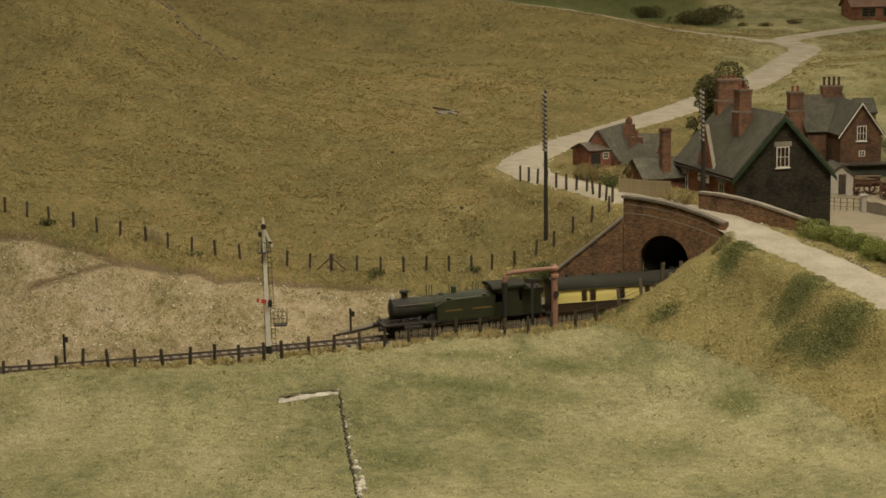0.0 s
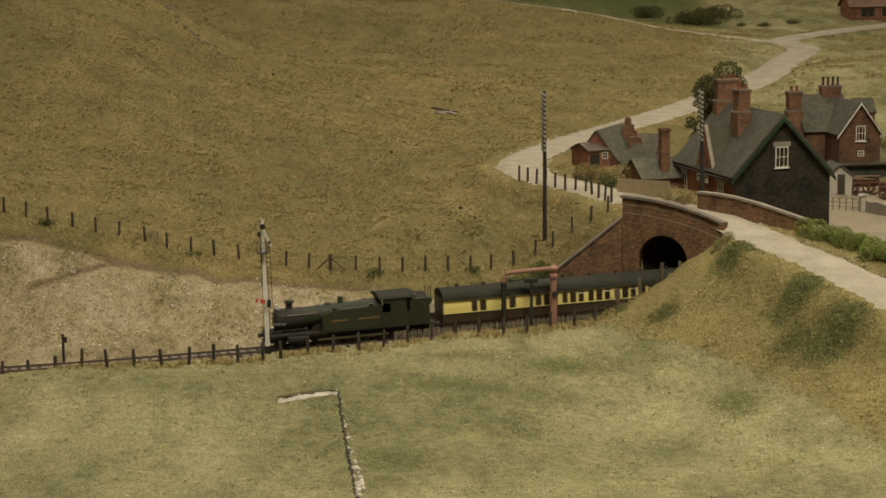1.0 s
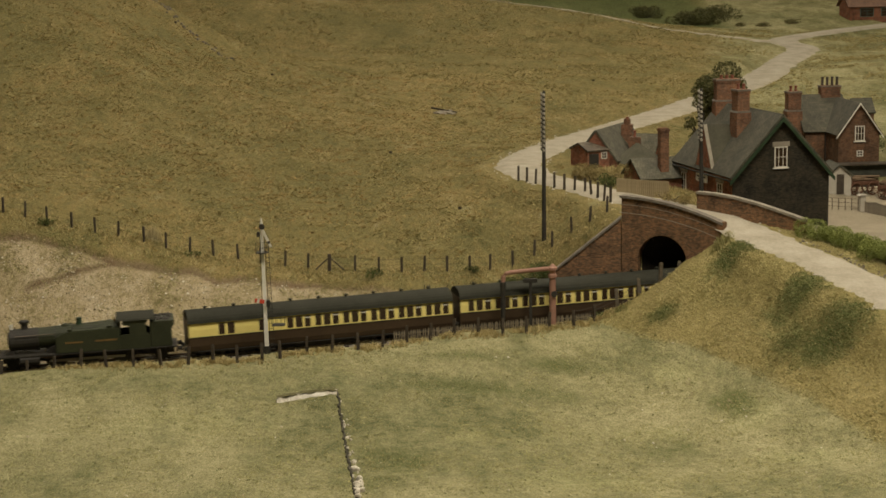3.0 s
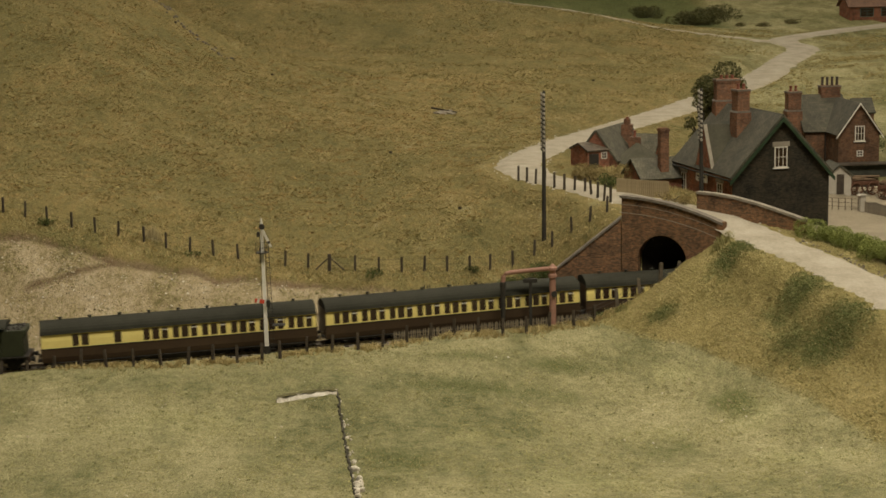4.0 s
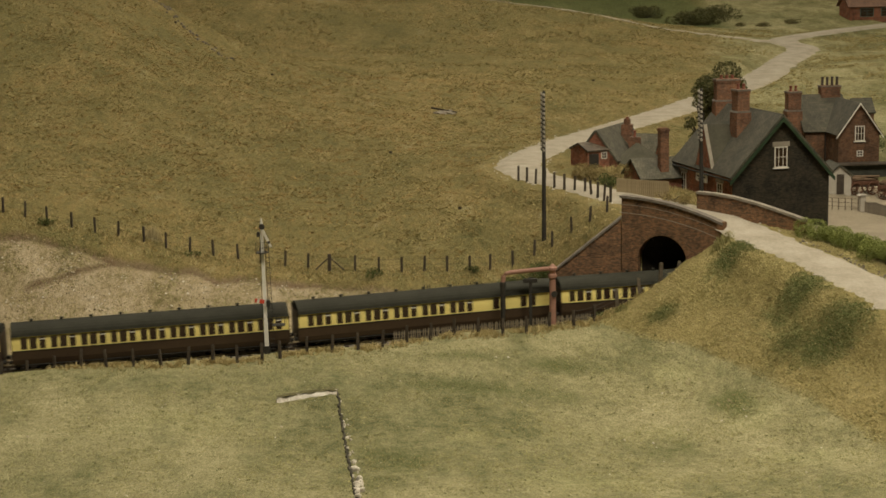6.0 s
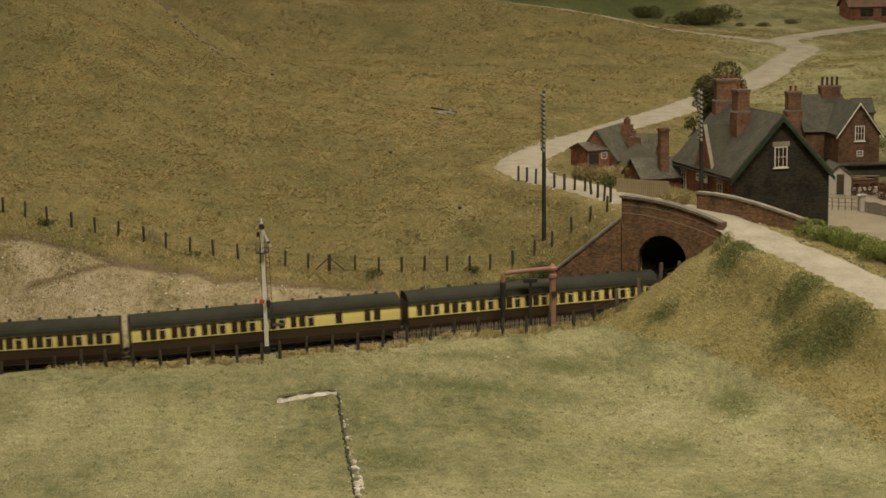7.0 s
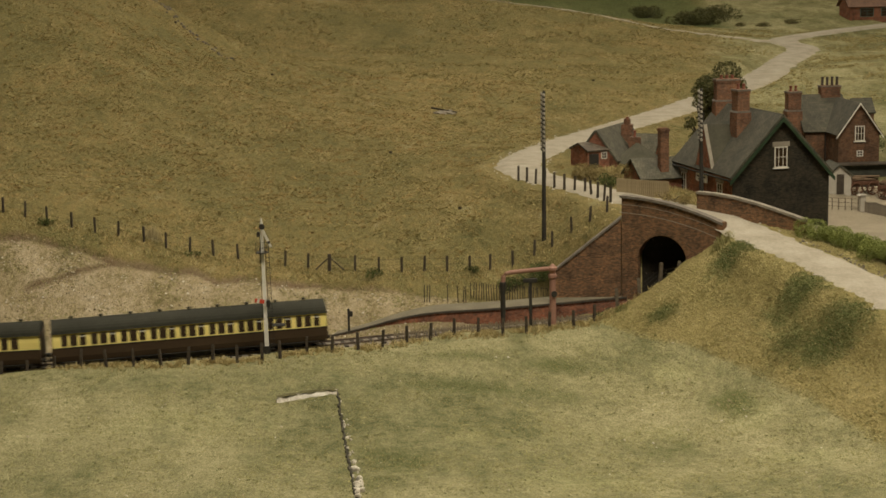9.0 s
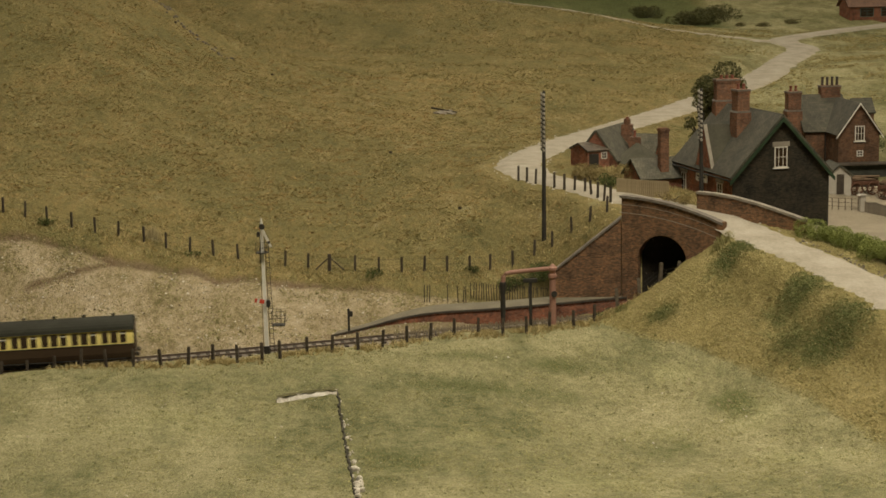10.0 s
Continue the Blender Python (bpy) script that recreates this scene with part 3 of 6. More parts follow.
def build_platform():
    ob = thing("station_platform", at(0, 0, 0), "low brick-faced railway platform with gravel top and end ramp", "platform", kind="structure")
    front = smoothed([(-8.2, 131.3, -0.35), (-6, 131.9, 0.0), (-3.4, 132.5, 0.55), (-0.7, 132.9, 0.88), (4, 133.5, 0.98), (9.2, 134.8, 1.08), (14.0, 136.0, 1.18)], 0.8)
    bm, face, edge = bmesh.new(), bmesh.new(), bmesh.new()
    rows = []
    for p in front:
        back = p + Vector((0.1, 2.7 if p.x > -1 else max(0.5, 2.7 + (p.x + 1) * 0.25), 0.02))
        rows.append((p, back))
    for (p, b), (q, c) in zip(rows, rows[1:]):
        for mesh, ring in ((bm, (p + Vector((0, 0.12, 0)), q + Vector((0, 0.12, 0)), c, b)), (face, (p - Vector((0, 0, 1.6)), q - Vector((0, 0, 1.6)), q - Vector((0, 0, 0.1)), p - Vector((0, 0, 0.1)))),
                           (edge, (p + Vector((0, -0.08, 0.02)), q + Vector((0, -0.08, 0.02)), q + Vector((0, 0.14, 0.02)), p + Vector((0, 0.14, 0.02)))),
                           (edge, (p + Vector((0, -0.08, -0.12)), q + Vector((0, -0.08, -0.12)), q + Vector((0, -0.08, 0.02)), p + Vector((0, -0.08, 0.02))))):
            mesh.faces.new([mesh.verts.new(v) for v in ring])
        face.faces.new([face.verts.new(v) for v in (c - Vector((0, 0, 1.6)), b - Vector((0, 0, 1.6)), b - Vector((0, 0, 0.004)), c - Vector((0, 0, 0.004)))])
    for mesh in (bm, face, edge):
        bmesh.ops.remove_doubles(mesh, verts=mesh.verts, dist=0.001)
    part("surface", bm, PAVING, ob, "trodden gravel surface")
    part("face_wall", face, BRICK_RED, ob, "red brick face")
    part("edging", edge, TIMBER, ob, "dark edging")


build_platform()


def wall_strip(stations, thick):
    """A wall along the x axis: stations of (x, bottom, top); its back is thick behind along +y."""
    bm = bmesh.new()
    cols = [[bm.verts.new(v) for v in ((x, 0, b), (x, 0, t), (x, thick, t), (x, thick, b))] for x, b, t in stations]
    for a, b in zip(cols, cols[1:]):
        for i in range(4):
            bm.faces.new((a[i], b[i], b[(i + 1) % 4], a[(i + 1) % 4]))
    bm.faces.new(cols[0])
    bm.faces.new(cols[-1][::-1])
    bmesh.ops.recalc_face_normals(bm, faces=bm.faces)
    return bm


def parapet_top(u):
    """Height of the front coping, u along the face from its far end."""
    return 8.97 - 0.015 * u - 0.0242 * u * u


def build_bridge():
    d = FACE_B - FACE_A
    ang = math.degrees(math.atan2(d.y, d.x))
    ob = thing("road_bridge", at(FACE_A.x, FACE_A.y, 0, ang), "dark brick road bridge over the line with sloping wing wall", "bridge", kind="structure")
    mid, half, crown, spring = 3.25, 1.95, 6.1, 4.1
    # the face: arch cut out
    bm = bmesh.new()
    n = 18
    arch = [(mid - half * math.cos(math.pi * i / n), spring + (crown - spring) * math.sin(math.pi * i / n)) for i in range(n + 1)]
    us = [0, mid - half] + [a for a, _ in arch[1:-1]] + [mid + half, 8.0]
    front, back = [], []
    for y, keep in ((0.0, front), (0.9, back)):
        for u in us:
            hole = -0.6 if u <= mid - half or u >= mid + half else spring + (crown - spring) * math.sqrt(max(0, 1 - ((u - mid) / half) ** 2))
            keep.append((bm.verts.new((u, y, hole)), bm.verts.new((u, y, parapet_top(u) - 0.12))))
        keep.insert(2, (bm.verts.new((mid - half, y, spring)), keep[1][1]))
        k = len(keep) - 2
        keep.insert(k, (bm.verts.new((mid + half, y, spring)), keep[k][1]))
    for a, b in zip(range(len(front)), range(1, len(front))):
        for w in (front, back):
            ring = [w[a][0], w[b][0], w[b][1], w[a][1]]
            ring = [v for i, v in enumerate(ring) if v not in ring[:i]]
            if len(ring) > 2:
                bm.faces.new(ring)
        bm.faces.new((front[a][0], front[b][0], back[b][0], back[a][0]))
        if front[a][1] is not front[b][1]:
            bm.faces.new((front[a][1], front[b][1], back[b][1], back[a][1]))
    bmesh.ops.recalc_face_normals(bm, faces=bm.faces)
    part("spandrel_wall", bm, BRICK_DARK, ob, "sooty brown brick face with segmental arch")
    # arch ring, two courses of headers, proud of the face
    bm = bmesh.new()
    for i in range(30):
        a0, a1 = math.pi * (i + 0.06) / 30, math.pi * (i + 0.94) / 30
        q = [(mid - (half + e) * math.cos(a), spring + (crown - spring + e) * math.sin(a)) for a, e in ((a0, 0.01), (a1, 0.01), (a1, 0.42), (a0, 0.42))]
        prism(q, "y", -0.03, 0.2, bm)
    part("arch_ring", bm, BRICK_DARK, ob, "brick arch ring")
    # string course under the parapet and coping on top
    for nm, lo, hi, out, material in (("string_course", -1.3, -1.25, 0.012, STONE), ("string_course", -0.66, -0.62, 0.012, STONE), ("coping", -0.14, 0.05, 0.16, DARK_STONE)):
        bm = bmesh.new()
        cols = [[bm.verts.new((u, y, parapet_top(u) + z)) for y, z in ((-out, lo), (-out, hi), (0.42 + out if nm == "coping" else 0.3, hi), (0.42 + out if nm == "coping" else 0.3, lo))] for u in np.linspace(-0.12, 8.05, 12)]
        for a, b in zip(cols, cols[1:]):
            for i in range(4):
                bm.faces.new((a[i], b[i], b[(i + 1) % 4], a[(i + 1) % 4]))
        bm.faces.new(cols[0]), bm.faces.new(cols[-1])
        bmesh.ops.recalc_face_normals(bm, faces=bm.faces)
        part(nm, bm, material, ob)
    part("end_pier", box(7.6, 8.15, -0.12, 0.6, 4.0, parapet_top(8) + 0.08, 0.05), BRICK_DARK, ob)
    # wing wall running down the bank
    wing = Vector((8.5, 136.75, 0)) - FACE_A
    wang = math.degrees(math.atan2(wing.y, wing.x)) - ang
    length = wing.length
    m = pose(0, 0, 0, 0, 0, wang + 180)
    part("wing_wall", wall_strip([(-length, -0.4, 3.05), (-0.05, -0.4, 7.2)], 0.7), BRICK_DARK, ob, "sloping brown brick wing wall", m=m)
    bm = bmesh.new()
    cols = [[bm.verts.new((x, y, z + h)) for y, h in ((-0.1, 0), (-0.1, 0.17), (0.8, 0.17), (0.8, 0))] for x, z in ((-length - 0.15, 2.95), (-0.02, 7.22))]
    for i in range(4):
        bm.faces.new((cols[0][i], cols[1][i], cols[1][(i + 1) % 4], cols[0][(i + 1) % 4]))
    bm.faces.new(cols[0]), bm.faces.new(cols[1])
    bmesh.ops.recalc_face_normals(bm, faces=bm.faces)
    part("wing_coping", bm, DARK_STONE, ob, "weathered stone coping", m=m)
    # hidden slab under the road, keeps ceiling light out of the bore
    part("deck", box(0.3, 7.6, 0.5, 7.5, 6.25, 6.5), BORE_SHADE, ob)
    # brick lining of the bore, its inner shade put into the near-black colour
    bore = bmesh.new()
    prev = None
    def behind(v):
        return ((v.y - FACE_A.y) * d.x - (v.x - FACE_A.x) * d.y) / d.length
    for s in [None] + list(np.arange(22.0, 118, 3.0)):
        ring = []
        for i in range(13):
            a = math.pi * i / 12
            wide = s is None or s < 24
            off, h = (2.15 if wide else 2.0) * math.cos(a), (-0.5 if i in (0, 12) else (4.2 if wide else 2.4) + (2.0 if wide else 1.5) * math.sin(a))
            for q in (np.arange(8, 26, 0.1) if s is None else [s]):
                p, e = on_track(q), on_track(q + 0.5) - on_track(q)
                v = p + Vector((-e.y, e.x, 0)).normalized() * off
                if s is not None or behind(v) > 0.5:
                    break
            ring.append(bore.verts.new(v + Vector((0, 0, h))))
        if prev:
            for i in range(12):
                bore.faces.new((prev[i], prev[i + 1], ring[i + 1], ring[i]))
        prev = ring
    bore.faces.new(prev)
    b = part("bore", bore, BORE_SHADE, None, "brick tunnel lining coloured near black for the shade inside")
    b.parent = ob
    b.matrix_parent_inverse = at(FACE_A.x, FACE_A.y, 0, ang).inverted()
    # far parapet
    far = thing("bridge_parapet", at(19.6, 138.0, 0, -34), "red brick parapet with stone coping along the lane", "parapet", kind="structure")
    top = [(0, 8.9), (1.5, 8.86), (3.2, 8.68), (5.2, 8.3), (7.2, 7.8), (8.9, 7.35)]
    part("wall", wall_strip([(u, t - 3.0, t - 0.1) for u, t in top], 0.42), BRICK_DARK, far)
    cop = bmesh.new()
    cols = [[cop.verts.new((u, y, t + z)) for y, z in ((-0.09, -0.12), (-0.09, 0.06), (0.51, 0.06), (0.51, -0.12))] for u, t in top]
    for a, b in zip(cols, cols[1:]):
        for i in range(4):
            cop.faces.new((a[i], b[i], b[(i + 1) % 4], a[(i + 1) % 4]))
    cop.faces.new(cols[0]), cop.faces.new(cols[-1])
    bmesh.ops.recalc_face_normals(cop, faces=cop.faces)
    part("coping", cop, STONE, far, "grey stone coping")


build_bridge()

# ---- houses ----


def gabled(ob, x0, x1, y0, y1, z0, eave, ridge, wall, roof, along="y", over=0.3, front=None, name="wall"):
    """Walls and a pitched slate roof. along: the way the ridge runs."""
    if along == "y":
        mid = (x0 + x1) / 2
        gable = [(x0, z0), (x1, z0), (x1, eave), (mid, ridge), (x0, eave)]
        bm = prism(gable, "y", y0, y1)
        slope = math.atan2(ridge - eave, (x1 - x0) / 2)
        run = math.hypot(ridge - eave, (x1 - x0) / 2) + over
        for sgn, rz in ((1, 0), (-1, 180)):
            r = box(-run, 0.02, (y0 - over), (y1 + over), 0.0, 0.16)
            m = at(mid, 0, ridge + 0.02) @ pose(0, 0, 0, 0, -math.degrees(slope) * 1, 0)
            if sgn < 0:
                r = box(-0.02, run, y0 - over, y1 + over, 0.0, 0.16)
                m = at(mid, 0, ridge + 0.02) @ pose(0, 0, 0, 0, math.degrees(slope), 0)
            part("roof_slope", r, roof, ob, "grey slate roof", m=m)
    else:
        mid = (y0 + y1) / 2
        gable = [(y0, z0), (y1, z0), (y1, eave), (mid, ridge), (y0, eave)]
        bm = prism(gable, "x", x0, x1)
        slope = math.atan2(ridge - eave, (y1 - y0) / 2)
        run = math.hypot(ridge - eave, (y1 - y0) / 2) + over
        for sgn in (1, -1):
            r = box(x0 - over, x1 + over, -run if sgn > 0 else -0.02, 0.02 if sgn > 0 else run, 0.0, 0.16)
            part("roof_slope", r, roof, ob, "grey slate roof", m=at(0, mid, ridge + 0.02) @ pose(0, 0, 0, math.degrees(slope) * sgn, 0, 0))
    if front:
        part("side_wall", bm, wall, ob)
        g = [(a, b) for a, b in gable]
        part("gable_wall", prism(g, "y" if along == "y" else "x", y0 - 0.03 if along == "y" else x0 - 0.03, y0 - 0.004 if along == "y" else x0 - 0.004), front, ob, "blackened brick gable end")
    else:
        part(name, bm, wall, ob)


def window(ob, w, h, m, sill=True, lintel=True, bars=(2, 3), frame_mat=None):
    """A sash in the local x-z plane, facing -y, its base centre at the origin."""
    fm = frame_mat or WHITE
    bm = bmesh.new()
    t = 0.07
    for a in ((-w / 2, -w / 2 + t, 0, h), (w / 2 - t, w / 2, 0, h), (-w / 2 + t, w / 2 - t, 0, t), (-w / 2 + t, w / 2 - t, h - t, h)):
        box(a[0], a[1], -0.08, 0.02, a[2], a[3], 0, bm)
    for i in range(1, bars[0]):
        x = -w / 2 + w * i / bars[0]
        box(x - 0.022, x + 0.022, -0.06, 0.0, t, h - t, 0, bm)
    for j in range(1, bars[1]):
        z = h * j / bars[1]
        box(-w / 2 + t, w / 2 - t, -0.055, 0.0, z - 0.022, z + 0.022, 0, bm)
    win = part("window", bm, fm, ob, "white painted sash", m=m)
    part("pane", box(-w / 2 + t / 2, w / 2 - t / 2, -0.03, -0.012, t / 2, h - t / 2), GLASS, win, "dark glass")
    if sill:
        part("sill", box(-w / 2 - 0.12, w / 2 + 0.12, -0.12, 0.02, -0.12, -0.003, 0.02), WHITE, win)
    if lintel:
        part("lintel", box(-w / 2 - 0.2, w / 2 + 0.2, -0.07, 0.02, h + 0.01, h + 0.4, 0.02), STONE, win)
    return win


def hip_roof(ob, x0, x1, y0, y1, eave, ridge, inset):
    """A slate roof with four slopes, its ridge along x."""
    bm = bmesh.new()
    low = [bm.verts.new(p) for p in ((x0, y0, eave), (x1, y0, eave), (x1, y1, eave), (x0, y1, eave))]
    foot = [bm.verts.new(v.co - Vector((0, 0, 0.14))) for v in low]
    a, b = (bm.verts.new((x, (y0 + y1) / 2, ridge)) for x in (x0 + inset, x1 - inset))
    for ring in ((low[0], low[1], b, a), (low[2], low[3], a, b), (low[1], low[2], b), (low[3], low[0], a), foot[::-1]):
        bm.faces.new(ring)
    for i in range(4):
        bm.faces.new((foot[i], foot[(i + 1) % 4], low[(i + 1) % 4], low[i]))
    part("roof", bm, PLAIN_SLATE, ob, "grey slate hipped roof")


def chimney(ob, x, y, z0, z1, w, d, material, pots=0, rz=0, cap=True, pot=0.72, clay=None):
    bm = box(-w / 2, w / 2, -d / 2, d / 2, z0, z1, 0.03)
    if cap:
        box(-w / 2 - 0.05, w / 2 + 0.05, -d / 2 - 0.05, d / 2 + 0.05, z1 - 0.36, z1 - 0.16, 0.02, bm)
        box(-w / 2 - 0.11, w / 2 + 0.11, -d / 2 - 0.11, d / 2 + 0.11, z0, z1 - 1.9, 0.02, bm)
    st = part("chimney", bm, material, ob, "brick chimney stack", m=at(x, y, 0, rz))
    if cap:
        part("weathering", prism([(-w / 2 - 0.13, z1 - 1.9), (w / 2 + 0.13, z1 - 1.9), (w / 2 + 0.02, z1 - 1.76), (-w / 2 - 0.02, z1 - 1.76)], "y", -d / 2 - 0.13, d / 2 + 0.13), DARK_STONE, st, "grey stone offset")
        part("cap_slab", box(-w / 2 - 0.08, w / 2 + 0.08, -d / 2 - 0.08, d / 2 + 0.08, z1 - 0.15, z1 - 0.02, 0.02), DARK_STONE, st, "weathered cap")
    for i in range(pots):
        px = (i - (pots - 1) / 2) * 0.48
        part("pot", lathe([(0.13, 0), (0.15, 0.1), (0.12, 0.16), (0.12, pot - 0.12), (0.15, pot - 0.08), (0.15, pot)], 10), clay or POT, st, "clay chimney pot", m=at(px, 0, z1))
    return st


def station_house():
    ob = thing("station_house", at(23.0, 142.2, 0, 15), "tall red brick house with tarred gable and slate roof", "house")
    w, ln, z0, eave, ridge = 8.4, 11.6, 4.6, 9.55, 14.1
    gabled(ob, 0, w, 0, ln, z0, eave, ridge, BRICK_RED, SLATE, "y", 0.32, front=TARRED)
    part("ridge_tiles", rod((w / 2, -0.3, ridge + 0.14), (w / 2, ln + 0.3, ridge + 0.14), 0.09, seg=8), SLATE, ob)
    part("gutter", rod((-0.36, -0.2, eave - 0.36), (-0.36, ln + 0.2, eave - 0.36), 0.08, seg=6), BLACK, ob, "black gutter")
    for sgn in (-1, 1):
        q = [(w / 2 + sgn * (w / 2 + 0.35), eave - 0.42), (w / 2, ridge - 0.02), (w / 2, ridge - 0.36), (w / 2 + sgn * (w / 2 + 0.35), eave - 0.76)]
        part("bargeboard", prism(q, "y", -0.42, -0.3), GREEN_TRIM, ob, "dark green bargeboard")
    window(ob, 1.1, 1.65, at(w / 2 - 0.05, -0.03, 10.05), bars=(3, 2))
    for y in (2.35, 9.8):
        window(ob, 1.0, 1.75, at(0, y, 6.95, -90), bars=(2, 3), lintel=False)
        part("lintel", box(-0.75, 0.75, -0.09, 0.0, 8.72, 9.08, 0.02), STONE, ob, "pale stone lintel", m=at(0, y, 0, -90))
    board = part("name_board", box(-1.15, 1.15, -0.09, 0.0, 8.4, 9.05, 0.02), WHITE, ob, "white name board with dark lettering", m=at(-0.14, 5.65, 0, -90))
    for z, a in ((8.83, 0.85), (8.58, 0.6)):
        part("lettering", box(-a, a, -0.1, -0.092, z - 0.055, z + 0.055), BLACK, board)
    # steep narrow gablet with stone copings, flush with the long wall
    gab = part("gablet", prism([(3.95, 8.9), (6.95, 8.9), (6.95, 9.9), (5.45, 12.9), (3.95, 9.9)], "x", -0.12, 3.2), BRICK_RED, ob, "steep brick gablet")
    for sgn in (-1, 1):
        q = [(5.45 + sgn * 1.66, 9.75), (5.45, 13.15), (5.45, 12.88), (5.45 + sgn * 1.52, 9.75)]
        part("coping", prism(q, "x", -0.15, 0.15), STONE, gab, "pale stone coping")
        part("kneeler", box(-0.2, 0.14, -0.16, 0.16, 9.36, 9.76, 0.03), STONE, gab, "stone kneeler", m=at(0, 5.45 + sgn * 1.62, 0))
        q = [(5.45 + sgn * 1.72, 9.7), (5.45, 13.1), (5.45, 12.98), (5.45 + sgn * 1.72, 9.58)]
        part("roof_slope", prism(q, "x", 0.16, 3.35), PLAIN_SLATE, gab)
    chimney(ob, 2.75, 4.6, 11.2, 16.0, 1.05, 1.2, BRICK_BROWN, 2, pot=0.42)
    chimney(ob, 4.35, 11.0, 11.5, 16.35, 2.0, 1.1, BRICK_BROWN, 3, -8, pot=0.3)
    part("rear_stack", box(-0.38, 0.38, -0.38, 0.38, 5.5, 12.4, 0.04), BRICK_BROWN, ob, "tall square brick chimney", m=at(-1.4, 11.0, 0))
    part("stack_head", box(-0.44, 0.44, -0.44, 0.44, 12.1, 12.3, 0.03), BRICK_BROWN, ob, m=at(-1.4, 11.0, 0))
    # lower range behind
    gabled(ob, -3.6, 0.0, 10.2, 14.6, 5.5, 8.2, 9.6, BRICK_RED, PALE_SLATE, "x", 0.25, name="rear_range")


def second_house():
    ob = thing("farm_house", at(34.5, 168.3, 0, 6), "brown brick house with slate roof and cream gable trim", "house")
    gabled(ob, 0, 4.4, 1.6, 8.6, 6.0, 9.95, 13.0, FARM_BRICK, SLATE, "x", 0.22)
    gabled(ob, 2.1, 6.0, -1.8, 6.0, 6.0, 10.0, 12.75, FARM_BRICK, SLATE, "y", 0.22, name="cross_wing")
    gabled(ob, 5.4, 7.2, 3.2, 5.6, 6.0, 11.4, 12.6, FARM_BRICK, SLATE, "x", 0.12, name="side_wing")
    for sgn in (-1, 1):
        q = [(4.05 + sgn * 2.25, 9.72), (4.05, 12.9), (4.05, 12.76), (4.05 + sgn * 2.25, 9.58)]
        part("bargeboard", prism(q, "y", -2.15, -2.03), WHITE, ob, "cream bargeboard")
    window(ob, 0.9, 1.4, at(4.1, -1.8, 9.35), lintel=False, bars=(3, 2))
    window(ob, 0.6, 0.55, at(4.15, -1.8, 7.9), lintel=False, sill=False, bars=(2, 2))
    part("lean_to", box(-1.5, 9, -3.2, -1.9, 5.5, 7.25, 0.04), SHED_DARK, ob, "dark open-fronted lean-to")
    part("lean_to_roof", box(-1.7, 9.2, -3.6, -1.85, 7.27, 7.4, 0.02), TIMBER, ob)
    chimney(ob, 3.4, 5.1, 12.0, 14.0, 1.9, 0.9, BRICK_BROWN, 4, pot=0.8, clay=DARK_POT)
    chimney(ob, -0.75, 3.2, 6.0, 13.7, 1.25, 1.2, BRICK_BROWN, 2, pot=0.5)
    part("downpipe", rod((1.9, 1.5, 6.2), (1.9, 1.5, 9.9), 0.06), BLACK, ob)


def outbuilding():
    ob = thing("low_outbuilding", at(14.0, 163.2, 0, -25), "low red brick outbuilding with grey slate roofs and stacks", "outbuilding")
    gabled(ob, -2.0, 2.0, 0, 8.6, 6.6, 8.35, 11.0, BRICK_RED, PALE_SLATE, "y", 0.12)
    gabled(ob, 0.4, 3.9, 4.8, 8.4, 6.6, 8.35, 10.1, BRICK_RED, PALE_SLATE, "x", 0.12, name="cross_range")
    part("front_range", box(1.4, 4.7, 0.6, 4.4, 6.6, 8.1, 0.02), BRICK_RED, ob)
    hip_roof(ob, 1.2, 4.9, 0.4, 4.9, 8.1, 9.8, 1.7)
    chimney(ob, 1.2, 5.2, 9.2, 11.2, 1.0, 0.85, BRICK_BROWN, 1, 10, cap=False, pot=0.7)
    part("stack_top", box(0.95, 1.45, 4.95, 5.45, 11.19, 11.75, 0.03), BRICK_BROWN, ob)
    chimney(ob, 2.35, 4.0, 8.8, 10.2, 1.05, 0.75, BRICK_BROWN, 1, 10, cap=False, pot=0.6)
    ob = thing("cart_shed", at(14.75, 162.9, 0.35, 26), "small red brick shed with black doorway and tiled roof", "shed")
    gabled(ob, -2.0, 0.3, -0.4, 2.6, 6.2, 9.0, 9.55, BRICK_RED, DUSTY_TILE, "x", 0.12)
    part("doorway", box(-1.85, -0.85, -0.46, -0.404, 7.2, 8.8, 0.02), BLACK, ob, "black open doorway")
    window(ob, 0.6, 0.62, at(-0.3, -0.4, 8.3), sill=False, lintel=False, bars=(2, 2))


SHED_DARK = surface("tarred_boards", (0.028, 0.03, 0.023), (0.055, 0.055, 0.042), 1.5, 9, 0.9)
DARK_POT = surface("dark_glazed_pot", (0.04, 0.03, 0.024), (0.085, 0.06, 0.048), 2, 10, 0.6)


def far_house():
    ob = thing("distant_house", at(76.9, 341, 0, 4), "distant low brick house with tiled roof beyond the lane", "house")
    gabled(ob, 0, 14, 0, 7, 10.8, 14.8, 17.2, BRICK_RED, TILE, "x", 0.5)
    for x in (3.2, 7.2):
        window(ob, 2.6, 1.6, at(x, 0, 12.8), lintel=False, sill=False, frame_mat=TEAL)


station_house()
second_house()
outbuilding()
far_house()


# ---- train ----
PITCH, COACH = 19.86, 19.2


